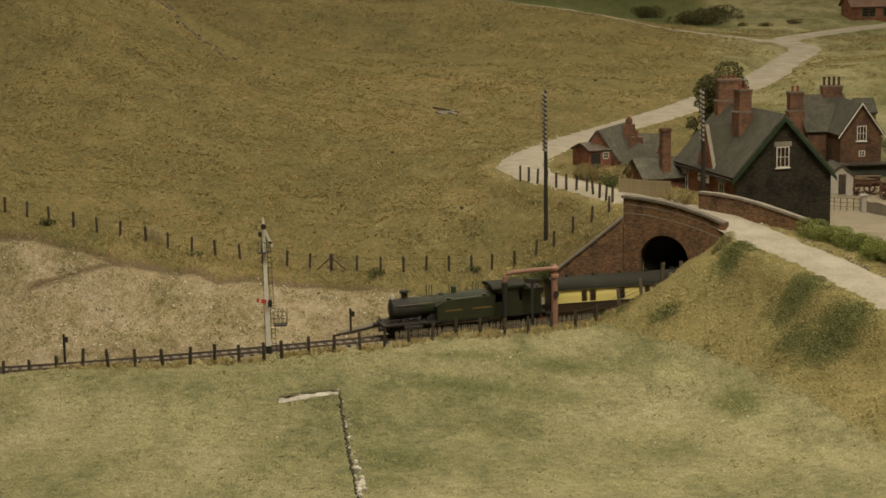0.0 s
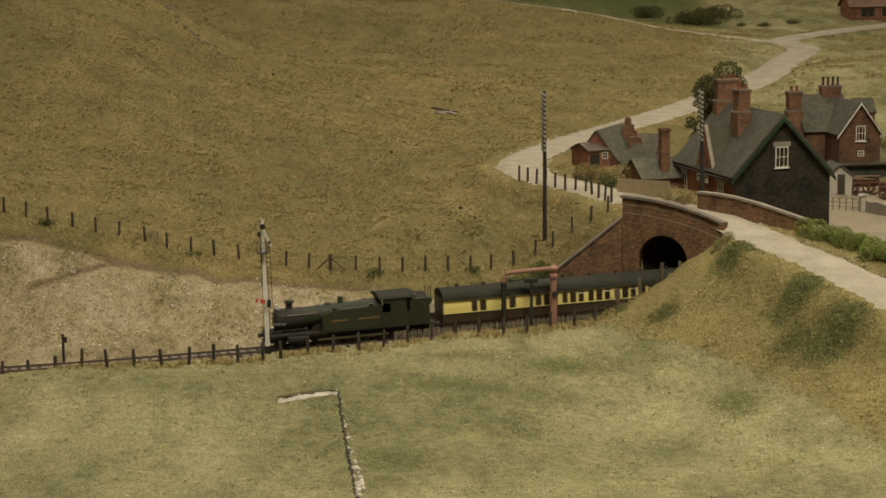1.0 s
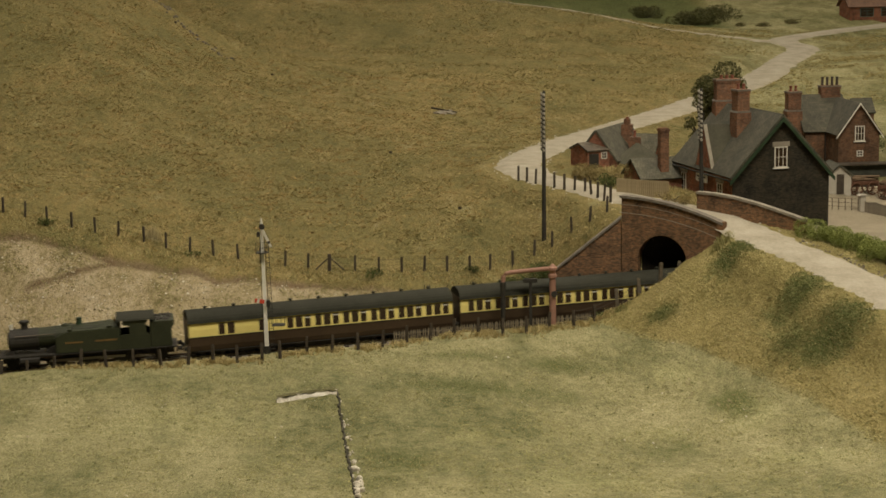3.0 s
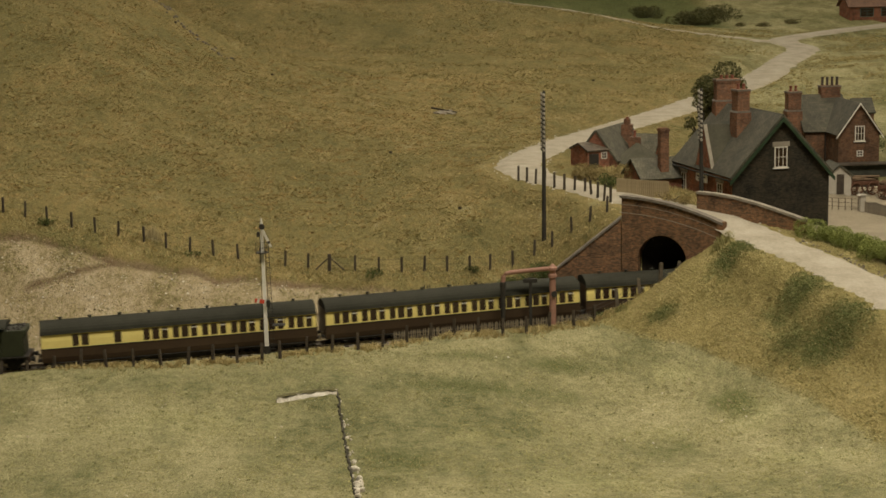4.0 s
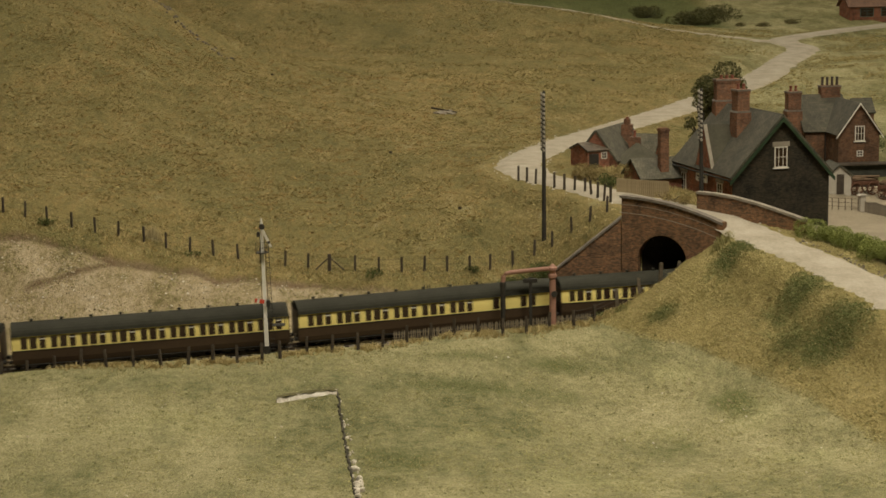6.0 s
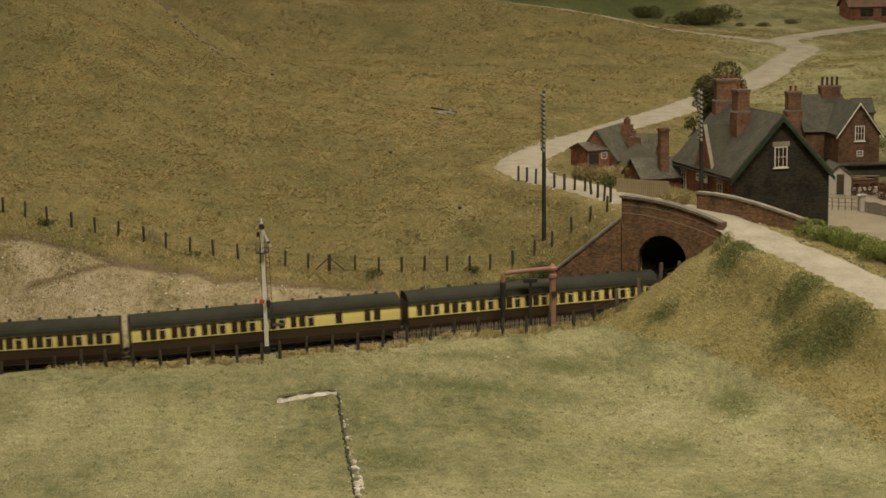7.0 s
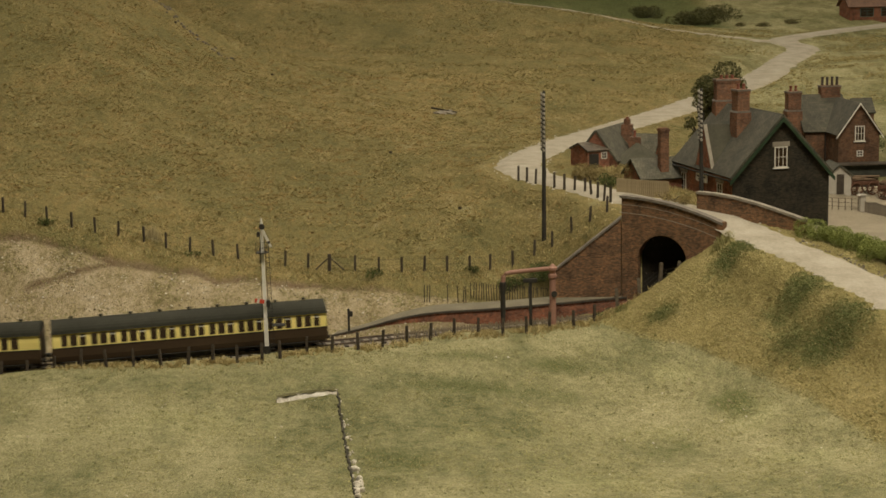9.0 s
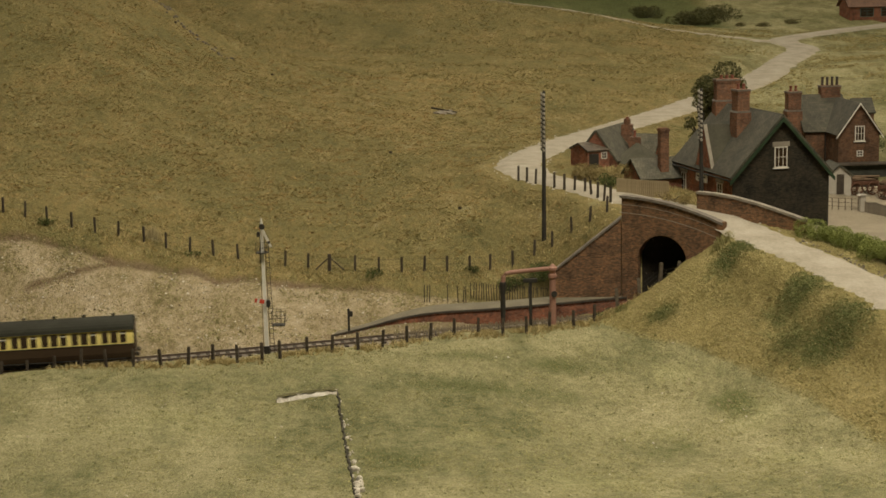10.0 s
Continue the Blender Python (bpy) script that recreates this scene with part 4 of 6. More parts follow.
def wheel_set(parent, x, r, spokes=True, name="wheel", y=0.72):
    out = []
    for side in (-1, 1):
        bm = lathe([(r * 0.2, -0.09), (r * 0.86, -0.05), (r, -0.07), (r, 0.05), (r * 1.08, 0.05), (r * 1.08, 0.08), (r * 0.2, 0.08)], 20)
        w = part(name, bm, BLACK, parent, m=at(x, side * y, r) @ pose(0, 0, 0, 90 * side, 0, 0))
        if spokes:
            sp = bmesh.new()
            for i in range(6):
                a = math.pi * i / 6
                rod((r * 0.9 * math.cos(a), r * 0.9 * math.sin(a), 0.1), (-r * 0.9 * math.cos(a), -r * 0.9 * math.sin(a), 0.1), 0.035, seg=5, bm=sp)
            part("spokes", sp, BLACK, w)
        out.append((w, at(x, side * y, r), 90 * side, r))
    return out


ROLLING = []  # wheel, its seat on its thing, its turn, its radius, and its thing's index


def coach(windows, label):
    """windows: list of (x, width) on the near side, the body running from -COACH/2 to COACH/2."""
    ob = thing("passenger_coach", at(0, 0, 0), label, "coach", "coaches of the train")
    h, hw = COACH / 2, 1.3
    part("lower_body", prism([(-hw + 0.08, 0.5), (-hw, 0.85), (-hw, 1.48), (hw, 1.48), (hw, 0.85), (hw - 0.08, 0.5)], "x", -h, h), BROWN, ob, "chocolate brown lower panels")
    part("upper_body", prism([(-hw, 1.481), (-hw, 2.0), (-hw + 0.05, 2.5), (hw - 0.05, 2.5), (hw, 2.0), (hw, 1.481)], "x", -h, h), CREAM, ob, "cream upper panels")
    for e in (-1, 1):
        part("end_panel", box(e * h - 0.02 if e > 0 else -h - 0.05, e * h + 0.05 if e > 0 else -h + 0.02, -hw + 0.03, hw - 0.03, 0.6, 2.62), BROWN, ob, "dark end panel")
        part("vacuum_hose", sweep([(e * (h + 0.04), -0.35, 0.75), (e * (h + 0.15), -0.4, 0.95), (e * (h + 0.26), -0.3, 0.6), (e * (h + 0.3), -0.1, 0.42)], 0.05, 6), PICKET, ob, "pale coupling hose")
    n = 12
    arc = [(-(hw + 0.07) * math.cos(math.pi * i / n), 2.47 + 0.76 * math.sin(math.pi * i / n) ** 0.85) for i in range(n + 1)]
    part("roof", prism(arc, "x", -h - 0.03, h + 0.03), ROOF_GREY, ob, "dark grey arched roof", smooth=False)
    vent = None
    for i in range(9):
        m = at(-h + 1.4 + i * (COACH - 2.8) / 8, 0.15, 3.2)
        vent = again(vent, m) if vent else part("roof_vent", lathe([(0.09, 0), (0.09, 0.1), (0.15, 0.12), (0.13, 0.2)], 8), ROOF_GREY, ob, m=m)
    part("waist_beading", box(-h, h, -hw - 0.03, -hw + 0.02, 1.46, 1.5), BLACK, ob)
    part("cantrail", box(-h, h, -hw - 0.02, -hw + 0.1, 2.46, 2.52), BROWN, ob)
    first, light = {}, {}
    for x, w in windows:
        for sgn in (-1, 1):
            m = at(x, sgn * (hw + 0.012), 1.58, 0 if sgn < 0 else 180)
            if w in first:
                o = again(first[w], m)
            else:
                o = first[w] = part("window", box(-w / 2, w / 2, -0.012, 0.06, 0, 0.8, 0.02), GLASS, ob, "dark window", m=m)
            if w == 0.41:
                if light:
                    again(light[0], Matrix(), o)
                else:
                    light[0] = part("droplight", box(-w / 2, w / 2, -0.03, -0.008, 0.62, 0.69), WHITE, o, "pale drop-light rail")
    part("underframe", box(-h + 0.1, h - 0.1, -1.12, 1.12, 0.36, 0.52), BLACK, ob, "black underframe")
    part("truss", box(-3.6, 3.6, -1.05, -0.95, 0.12, 0.3, 0.03), BLACK, ob)
    part("battery_box", box(-1.2, 1.1, -1.1, -0.5, 0.08, 0.4, 0.04), BLACK, ob)
    part("step_board", box(-h + 0.6, h - 0.6, -1.3, -1.14, 0.42, 0.46), BLACK, ob)
    wheels = []
    for bx in (-6.4, 6.4):
        bm = box(-1.6, 1.6, -1.0, -0.86, 0.22, 0.5, 0.04)
        box(-1.6, 1.6, 0.86, 1.0, 0.22, 0.5, 0.04, bm)
        box(-0.3, 0.3, -1.0, 1.0, 0.25, 0.45, 0, bm)
        part("bogie_frame", bm, BLACK, ob, m=at(bx, 0, 0))
        for dx in (-1.15, 1.15):
            wheels += wheel_set(ob, bx + dx, 0.45, False)
    for e in (-1, 1):
        for y in (-0.8, 0.8):
            part("buffer", rod((e * h, y, 0.62), (e * (h + 0.28), y, 0.62), 0.1, 0.17), BLACK, ob)
    return ob, wheels


def triplets(start, step, count, pairs=()):
    out = []
    for i in range(count):
        c = start + i * step
        out += [(c - 0.63, 0.42), (c, 0.48), (c + 0.63, 0.41)]
    return out + list(pairs)


def locomotive():
    """Side-tank engine, chimney end towards -x; the origin lies under its chimney."""
    ob = thing("steam_locomotive", at(0, 0, 0), "dark green side-tank steam locomotive with copper-trimmed chimney", "locomotive")
    cyl = lambda x0, x1, r, z, seg=22: rod((x0, 0, z), (x1, 0, z), r, seg=seg)
    part("smokebox", cyl(-1.25, 0.75, 0.78, 1.98), BLACK, ob, "black smokebox", smooth=False)
    part("smokebox_door", lathe([(0.66, 0), (0.6, 0.07), (0.35, 0.14), (0.05, 0.17)], 18), BLACK, ob, m=at(-1.25, 0, 1.98) @ pose(0, 0, 0, 0, -90, 0))
    part("boiler", rod((0.75, 0, 2.02), (6.1, 0, 2.1), 0.72, 0.84, 24), ENGINE_GREEN, ob, "tapered green boiler")
    bands = bmesh.new()
    for x in (1.9, 3.1, 4.3):
        rod((x - 0.03, 0, 2.04), (x + 0.03, 0, 2.04), 0.76 + x * 0.016, seg=24, bm=bands)
    part("boiler_bands", bands, BLACK, ob)
    part("chimney", lathe([(0.33, 2.6), (0.26, 2.78), (0.24, 2.95), (0.26, 3.12), (0.36, 3.16), (0.36, 3.28), (0.28, 3.32)], 18), BLACK, ob, "black capped chimney", m=at(-0.2, 0, 0))
    part("safety_valve", lathe([(0.3, 2.7), (0.22, 2.86), (0.18, 3.16), (0.22, 3.24), (0.14, 3.3)], 16), GREEN_TRIM, ob, "tall safety valve bonnet", m=at(3.55, 0, 0))
    part("firebox", prism([(-0.95, 1.2), (-0.9, 2.5), (-0.5, 2.84), (0.5, 2.84), (0.9, 2.5), (0.95, 1.2)], "x", 4.9, 6.3), ENGINE_GREEN, ob, "square-shouldered firebox")
    for s in (-1, 1):
        bm = prism([(1.9, 1.05), (6.3, 1.05), (6.3, 2.62), (3.0, 2.55), (2.35, 2.4), (1.9, 2.15)], "y", 0.72 * s if s > 0 else -1.3, 1.3 if s > 0 else -0.72)
        bmesh.ops.bevel(bm, geom=bm.edges[:], offset=0.05, segments=2, affect="EDGES")
        tank = part("side_tank", bm, ENGINE_GREEN, ob, "dark green side tank")
        part("lettering", box(2.55, 3.75, s * 1.315 - 0.006, s * 1.315 + 0.006, 1.72, 1.84), GOLD, tank, "worn gilt lettering")
        part("lettering", box(4.6, 6.1, s * 1.315 - 0.006, s * 1.315 + 0.006, 1.74, 1.86), GOLD, tank, "worn gilt lettering")
    bm = bmesh.new()
    for s in (-1, 1):
        a, b = (-1.3, -1.22) if s < 0 else (1.22, 1.3)
        prism([(6.3, 1.05), (8.4, 1.05), (8.4, 2.0), (8.15, 2.15), (8.15, 2.75), (8.3, 3.1), (6.5, 3.1), (6.5, 2.75), (6.95, 2.7), (7.0, 2.1), (6.3, 2.05)], "y", a, b, bm)
    box(6.28, 6.36, -1.22, 1.22, 1.05, 3.1, 0, bm)
    part("cab", bm, ENGINE_GREEN, ob, "green cab with open side windows")
    n = 8
    arc = [(-1.4 * math.cos(math.pi * i / n), 3.06 + 0.32 * math.sin(math.pi * i / n)) for i in range(n + 1)]
    part("cab_roof", prism(arc, "x", 6.1, 8.75), ROOF_GREY, ob, "dark cab roof")
    bm = prism([(8.4, 1.05), (9.9, 1.05), (9.9, 2.3), (10.1, 2.6), (10.1, 2.9), (8.4, 2.9)], "y", -1.25, 1.25)
    bmesh.ops.bevel(bm, geom=bm.edges[:], offset=0.04, segments=1, affect="EDGES")
    part("bunker", bm, ENGINE_GREEN, ob, "green coal bunker")
    coal = bmesh.new()
    rng = random.Random(3)
    for _ in range(60):
        c = Vector((rng.uniform(8.6, 9.9), rng.uniform(-1.0, 1.0), 2.84 + rng.uniform(-0.05, 0.06)))
        bmesh.ops.create_icosphere(coal, subdivisions=1, radius=rng.uniform(0.1, 0.19), matrix=Matrix.Translation(c))
    part("coal", coal, BLACK, ob, "heap of coal")
    part("running_plate", box(-2.0, 10.2, -1.32, 1.32, 0.95, 1.05, 0.02), BLACK, ob, "black running plate")
    part("main_frame", box(-1.8, 10.0, -0.55, 0.55, 0.45, 0.96), BLACK, ob)
    for x, e in ((-2.02, -1), (10.22, 1)):
        part("buffer_beam", box(x - 0.06, x + 0.06, -1.25, 1.25, 0.6, 1.05, 0.02), BROWN, ob, "dark buffer beam")
        for y in (-0.85, 0.85):
            part("buffer", rod((x, y, 0.78), (x + e * 0.38, y, 0.78), 0.1, 0.2), BLACK, ob)
    part("front_step", prism([(-1.95, 0.95), (-1.0, 0.95), (-0.9, 1.35), (-1.25, 1.3)], "y", -0.6, 0.6), BLACK, ob)
    rods = []
    for s in (-1, 1):
        part("cylinder", rod((-0.6, s * 1.05, 0.72), (0.75, s * 1.05, 0.72), 0.34), BLACK, ob, "black cylinder")
        part("slide_bar", box(0.75, 2.3, s * 1.05 - 0.06, s * 1.05 + 0.06, 0.78, 0.88), STEEL, ob)
        part("step", box(8.0, 8.5, s * 1.28 - 0.1, s * 1.28 + 0.1, 0.3, 0.36), BLACK, ob)
    wheels = wheel_set(ob, -1.1, 0.42, True, "pony_wheel") + wheel_set(ob, 9.1, 0.45, True, "trailing_wheel")
    for x in (1.9, 4.1, 6.5):
        wheels += wheel_set(ob, x, 0.76, True, "driving_wheel")
    for s in (-1, 1):
        rods.append((part("coupling_rod", box(1.6, 6.8, -0.05, 0.05, -0.08, 0.08, 0.03), BRIGHT, ob, "bright steel coupling rod", m=at(0, s * 0.95, 0.76)), s))
    part("lamp", box(-0.12, 0.12, -0.12, 0.12, 0, 0.38, 0.03), WHITE, ob, "white head lamp", m=at(-1.1, 0, 2.7))
    for x in (2.9, 5.6):
        for s in (-1, 1):
            part("tank_filler", lathe([(0.17, 0), (0.17, 0.14), (0.2, 0.16), (0.08, 0.22)], 10), ENGINE_GREEN, ob, m=at(x, s * 1.0, 2.5 if x < 4 else 2.58))
    part("whistle", lathe([(0.03, 0), (0.05, 0.1), (0.05, 0.3), (0.02, 0.34)], 8), GOLD, ob, "brass whistle", m=at(6.0, -0.3, 2.84))
    part("handrail", sweep([(-0.9, -0.8, 2.35), (0.8, -0.8, 2.38), (1.8, -0.82, 2.4)], 0.025, 5), STEEL, ob)
    part("dome_cover", lathe([(0.36, 2.6), (0.3, 2.74), (0.26, 2.86), (0.12, 2.94)], 14), ENGINE_GREEN, ob, "low green top-feed cover", m=at(2.6, 0, 0))
    part("pipe", rod((-1.9, 0.3, 0.9), (-2.1, 0.3, 1.5), 0.05), BLACK, ob)
    return ob, wheels, rods


LOCO, LOCO_WHEELS, LOCO_RODS = locomotive()
NOSE = [
    coach(triplets(-1.74, 2.04, 6, [(-7.26, 0.42), (-6.6, 0.48), (-4.36, 0.48)]), "chocolate and cream brake coach with dark roof"),
    coach(triplets(-8.15, 2.05, 9), "chocolate and cream coach with rows of compartment windows"),
    coach(triplets(-8.1, 2.11, 6, [(5.1, 0.48), (7.2, 0.42), (7.9, 0.48)]), "chocolate and cream brake coach with plain rear panels"),
    coach(triplets(-8.15, 2.05, 9), "last chocolate and cream coach with compartment windows")]


def run(t):
    """How far the train has gone along the line at t seconds."""
    return -8.1717 * t - 0.26664 * t * t - 0.00096 * t ** 3


def rolling_pose(s, half):
    a, b = on_track(s - half), on_track(s + half)
    m = (a + b) / 2
    d = b - a
    return pose(m.x * K, m.y * K, m.z * K, 0, -math.degrees(math.atan2(d.z, math.hypot(d.x, d.y))), math.degrees(math.atan2(d.y, d.x)))


def motions():
    times = [i * 0.25 for i in range(41)]
    fine = [i / 15 for i in range(151)]

    def turned(r, t):
        return -math.degrees((run(t) - run(0)) / r)
    walk(LOCO, [(t, rolling_pose(-2.877 + 4.0 + run(t), 4.0) @ at(-4.0, 0, 0)) for t in times])
    for i, (ob, wheels) in enumerate(NOSE):
        walk(ob, [(t, rolling_pose(27.27 - COACH / 2 + i * PITCH + run(t), 6.4)) for t in times])
        for w, seat, face, r in wheels:
            walk(w, [(t, seat @ pose(0, 0, 0, 0, -turned(r, t), 0) @ pose(0, 0, 0, face, 0, 0)) for t in fine])
    for w, seat, face, r in LOCO_WHEELS:
        walk(w, [(t, seat @ pose(0, 0, 0, 0, -turned(r, t), 0) @ pose(0, 0, 0, face, 0, 0)) for t in fine])
    for rod_ob, s in LOCO_RODS:
        rows = []
        for t in fine:
            a = radians(turned(0.76, t)) + (math.pi / 2 if s > 0 else 0)
            rows.append((t, at(0.3 * math.cos(a), s * 0.95, 0.76 + 0.3 * math.sin(a))))
        walk(rod_ob, rows)


# ---- fences and posts ----


def ground_z(x, y):
    return float(ground_at(x, y)[0])


def posts(name, label, group, places, tall=1.3, thick=0.1, seed=1, lean=4, material=None):
    rng = random.Random(seed)
    first = None
    for x, y in places:
        m = at(x, y, ground_z(x, y)) @ pose(0, 0, 0, rng.uniform(-lean, lean), rng.uniform(-lean, lean), rng.uniform(-20, 20))
        if first is None:
            bm = box(-thick, thick, -thick, thick, -0.3, tall, 0.03)
            for v in bm.verts:
                if v.co.z > tall - 0.05:
                    v.co.z -= 0.5 * abs(v.co.x) + 0.2 * v.co.y
            first = tagged(link(name, bm, material or TIMBER, m=m), label, "fence post", group)
        else:
            copy_thing(first, m)


def spaced(points, count):
    p = np.array(points, float)
    s = np.concatenate([[0], np.cumsum(np.hypot(*np.diff(p, axis=0).T))])
    q = np.linspace(0, s[-1], count)
    return list(zip(np.interp(q, s, p[:, 0]), np.interp(q, s, p[:, 1])))


LOW = [(-30.6, 121.7), (-28.8, 121.7), (-26.9, 121.6), (-25, 121.3), (-23.2, 121), (-21.3, 120.8), (-19.4, 120.75), (-17.6, 121.1), (-16, 121.9), (-14.3, 121.6), (-12.6, 122),
       (-11.4, 122.3), (-9.6, 123.1), (-7.9, 123.8), (-6.1, 124.6), (-4.4, 125.4), (-2.7, 126.4), (-1, 126.7), (0.7, 127.1), (2.4, 127.2), (4.2, 127.1), (5.9, 127.4), (7.6, 128.3), (9.4, 128.9), (11, 129.7)]
CLIMB = [(12.8, 130.9), (14.5, 131.4), (16.0, 131.5), (17.5, 132.1)]
HIGH = [(-34.3, 140), (-32.6, 140), (-30.9, 140), (-29, 140), (-27.2, 140), (-25.4, 140), (-23.4, 140), (-21.7, 140), (-19.9, 140.3), (-18.1, 140.7), (-16.2, 141), (-14.4, 141), (-12.5, 141), (-10.7, 141), (-9, 141),
        (-7, 141), (-5.1, 141), (-3.3, 141), (-1.5, 141), (0.3, 141), (2.1, 141), (3.7, 141), (5.5, 141), (7.2, 141), (8.6, 140.6), (10.1, 140), (11.5, 139.6), (12.8, 139.2)]
posts("fence_post", "dark weathered timber post of the lineside fence", "lineside fence posts", LOW)
posts("fence_post", "stout grey timber post on the bank by the bridge", "lineside fence posts", CLIMB, 1.7, 0.13, 4, material=GREY_POST)
posts("fence_post", "dark timber post along the top of the cutting", "upper fence posts", HIGH, 1.25, 0.085, 2)
posts("fence_post", "black timber post beside the chalk lane", "lane fence posts", spaced([(6.6, 154.6), (8.5, 151.6), (11.8, 147.3), (13.4, 142.6)], 12), 1.35, 0.09, 3)


def strainer():
    ob = thing("fence_strainer", at(-9, 140.9, ground_z(-9, 141)), "timber straining post with two sloping braces", "fence post")
    part("post", box(-0.12, 0.12, -0.12, 0.12, -0.2, 1.3, 0.03), TIMBER, ob)
    for s in (-1, 1):
        part("brace", rod((0, -0.05, 1.05), (s * 1.15, -0.05, 0.02), 0.05, seg=6), TIMBER, ob)


strainer()


def wires(name, label, places, heights, r=0.016):
    ob = thing(name, at(0, 0, 0), label, "fence wire")
    for h in heights:
        part("wire", sweep([(x, y, ground_z(x, y) + h) for x, y in places], r, 4), BLACK, ob)


wires("fence_wires", "thin dark wires strung between lineside posts", LOW[-2:] + CLIMB, (0.45, 0.8, 1.1))
wires("fence_wires", "thin dark wires along the upper fence", HIGH, (0.55, 1.0), 0.006)


def picket_fence():
    ob = thing("picket_fence", at(0, 0, 0), "low weathered picket fence beside the line", "fence")
    rng = random.Random(8)
    xs = np.arange(-3.6, 11.2, 0.17)
    base = [(x, track_y(x) - 1.8 + 0.03 * rng.random(), max(GRADE * x - 0.3, ground_z(x, track_y(x) - 1.8)) - 0.05) for x in xs]
    first = None
    for i, (x, y, z) in enumerate(base):
        m = at(x, y, z) @ pose(0, 0, 0, rng.uniform(-3, 3), rng.uniform(-4, 4), 12)
        if first:
            again(first, m)
        else:
            first = part("picket", prism([(-0.04, 0), (0.04, 0), (0.04, 0.98), (0, 1.1), (-0.04, 0.98)], "y", -0.02, 0.02), PICKET, ob, m=m)
    for h in (0.3, 0.8):
        part("fence_rail", sweep([(p[0], p[1] + 0.05, p[2] + h) for p in base[::5]], 0.03, 4), PICKET, ob)


picket_fence()


def paling():
    ob = thing("paling_fence", at(0, 0, 0), "grey wooden paling at the back of the platform", "fence")
    rng = random.Random(5)
    first = None
    for x in np.arange(-1.5, 8.3, 0.2):
        y = 137.0 + 0.035 * x - 0.3 * (x < 2) + 0.2 * (x >= 2)
        m = at(x, y, ground_z(x, y)) @ pose(0, 0, 0, 0, rng.uniform(-3, 3), 3)
        if x < 2 and rng.random() < 0.7:
            continue
        first = again(first, m) if first else part("pale", box(-0.03, 0.03, -0.02, 0.02, -0.2, 1.35, 0.008), TIMBER, ob, m=m)


paling()


def pale_fence():
    a, b = Vector((14.3, 147.0, 0)), Vector((18.3, 144.6, 0))
    d = b - a
    ob = thing("board_fence", at(a.x, a.y, 0, math.degrees(math.atan2(d.y, d.x))), "tall fence of pale close-set boards", "fence")
    n = 26
    first = None
    for i in range(n):
        u = d.length * i / n
        p = a + d * (i / n)
        z = ground_z(p.x, p.y)
        m = at(u, 0, z - 0.2)
        w = d.length / n
        if first:
            again(first, m)
        else:
            first = part("board", box(0.008, w - 0.008, -0.03, 0.03, 0, 1.55, 0.008), PALE_TIMBER, ob, m=m)


pale_fence()


def yard_fence():
    ob = thing("yard_fence", at(0, 0, 0), "grey wire and pale board fence with white gate posts", "fence")
    post = None
    for q in ((35.3, 150.6), (37.6, 146.2)):
        m = at(*q, ground_z(*q), 15)
        post = again(post, m) if post else part("gate_post", box(-0.26, 0.26, -0.26, 0.26, -0.2, 1.35, 0.05), PLASTER, ob, "stout white gate post", m=m)
        part("post_cap", prism([(-0.33, 1.36), (0.33, 1.36), (0.2, 1.5), (-0.2, 1.5)], "y", -0.33, 0.33), PLASTER, post)
    stake = None
    for i in range(7):
        x, y = 31.9 + 3.1 * i / 6, 151.6 - 0.9 * i / 6
        m = at(x, y, ground_z(x, y))
        stake = again(stake, m) if stake else part("stake", box(-0.035, 0.035, -0.035, 0.035, -0.2, 1.1, 0.01), STEEL, ob, m=m)
    for h in (0.35, 0.7, 1.05):
        part("rail", sweep([(x, y, ground_z(x, y) + h) for x, y in ((31.9, 151.6), (33.5, 151.15), (35.1, 150.7))], 0.02, 4), STEEL, ob)
    board = None
    for (x, y), (u, v) in (((35.5, 150.2), (37.5, 146.5)), ((35.4, 151.0), (36.0, 155))):
        d = Vector((u - x, v - y))
        n = int(d.length / 0.2)
        for i in range(n + 1):
            px, py = x + d.x * i / n, y + d.y * i / n
            m = at(px, py, ground_z(px, py) + 0.04 * math.sin(7 * px), math.degrees(math.atan2(d.y, d.x)))
            board = again(board, m) if board else part("board", box(-0.09, 0.09, -0.02, 0.02, -0.1, 1.0, 0.01), STONE, ob, "pale weathered board", m=m)


yard_fence()


def telegraph_pole(x, y, tall, arms, lean=0.0, turn=0):
    ob = thing("telegraph_pole", at(x, y, ground_z(x, y) - 0.1) @ pose(0, 0, 0, 0, lean, turn), "tall dark telegraph pole with many cross-arms and insulators", "telegraph pole", "telegraph poles")
    part("pole", rod((0, 0, -0.3), (0, 0, tall), 0.19, 0.11, 12), BLACK, ob)
    part("cap", rod((0, 0, tall), (0, 0, tall + 0.18), 0.13, 0.02, 8), BLACK, ob)
    first, ins = None, None
    for i in range(arms):
        m = at(0, 0, tall - 0.3 - i * 0.36)
        if first:
            arm = again(first, m)
            for q in (-0.85, -0.45, 0.45, 0.85):
                again(ins, at(-0.09, q, 0.05), arm)
        else:
            first = part("cross_arm", box(-0.13, -0.05, -1.0, 1.0, -0.06, 0.05, 0.01), TIMBER, ob, m=m)
            for q in (-0.85, -0.45, 0.45, 0.85):
                ins = again(ins, at(-0.09, q, 0.05)) if ins else part("insulator", lathe([(0.03, 0), (0.085, 0.03), (0.075, 0.14), (0.04, 0.2)], 7), PLASTER, first, "pale ceramic insulator", m=at(-0.09, q, 0.05))


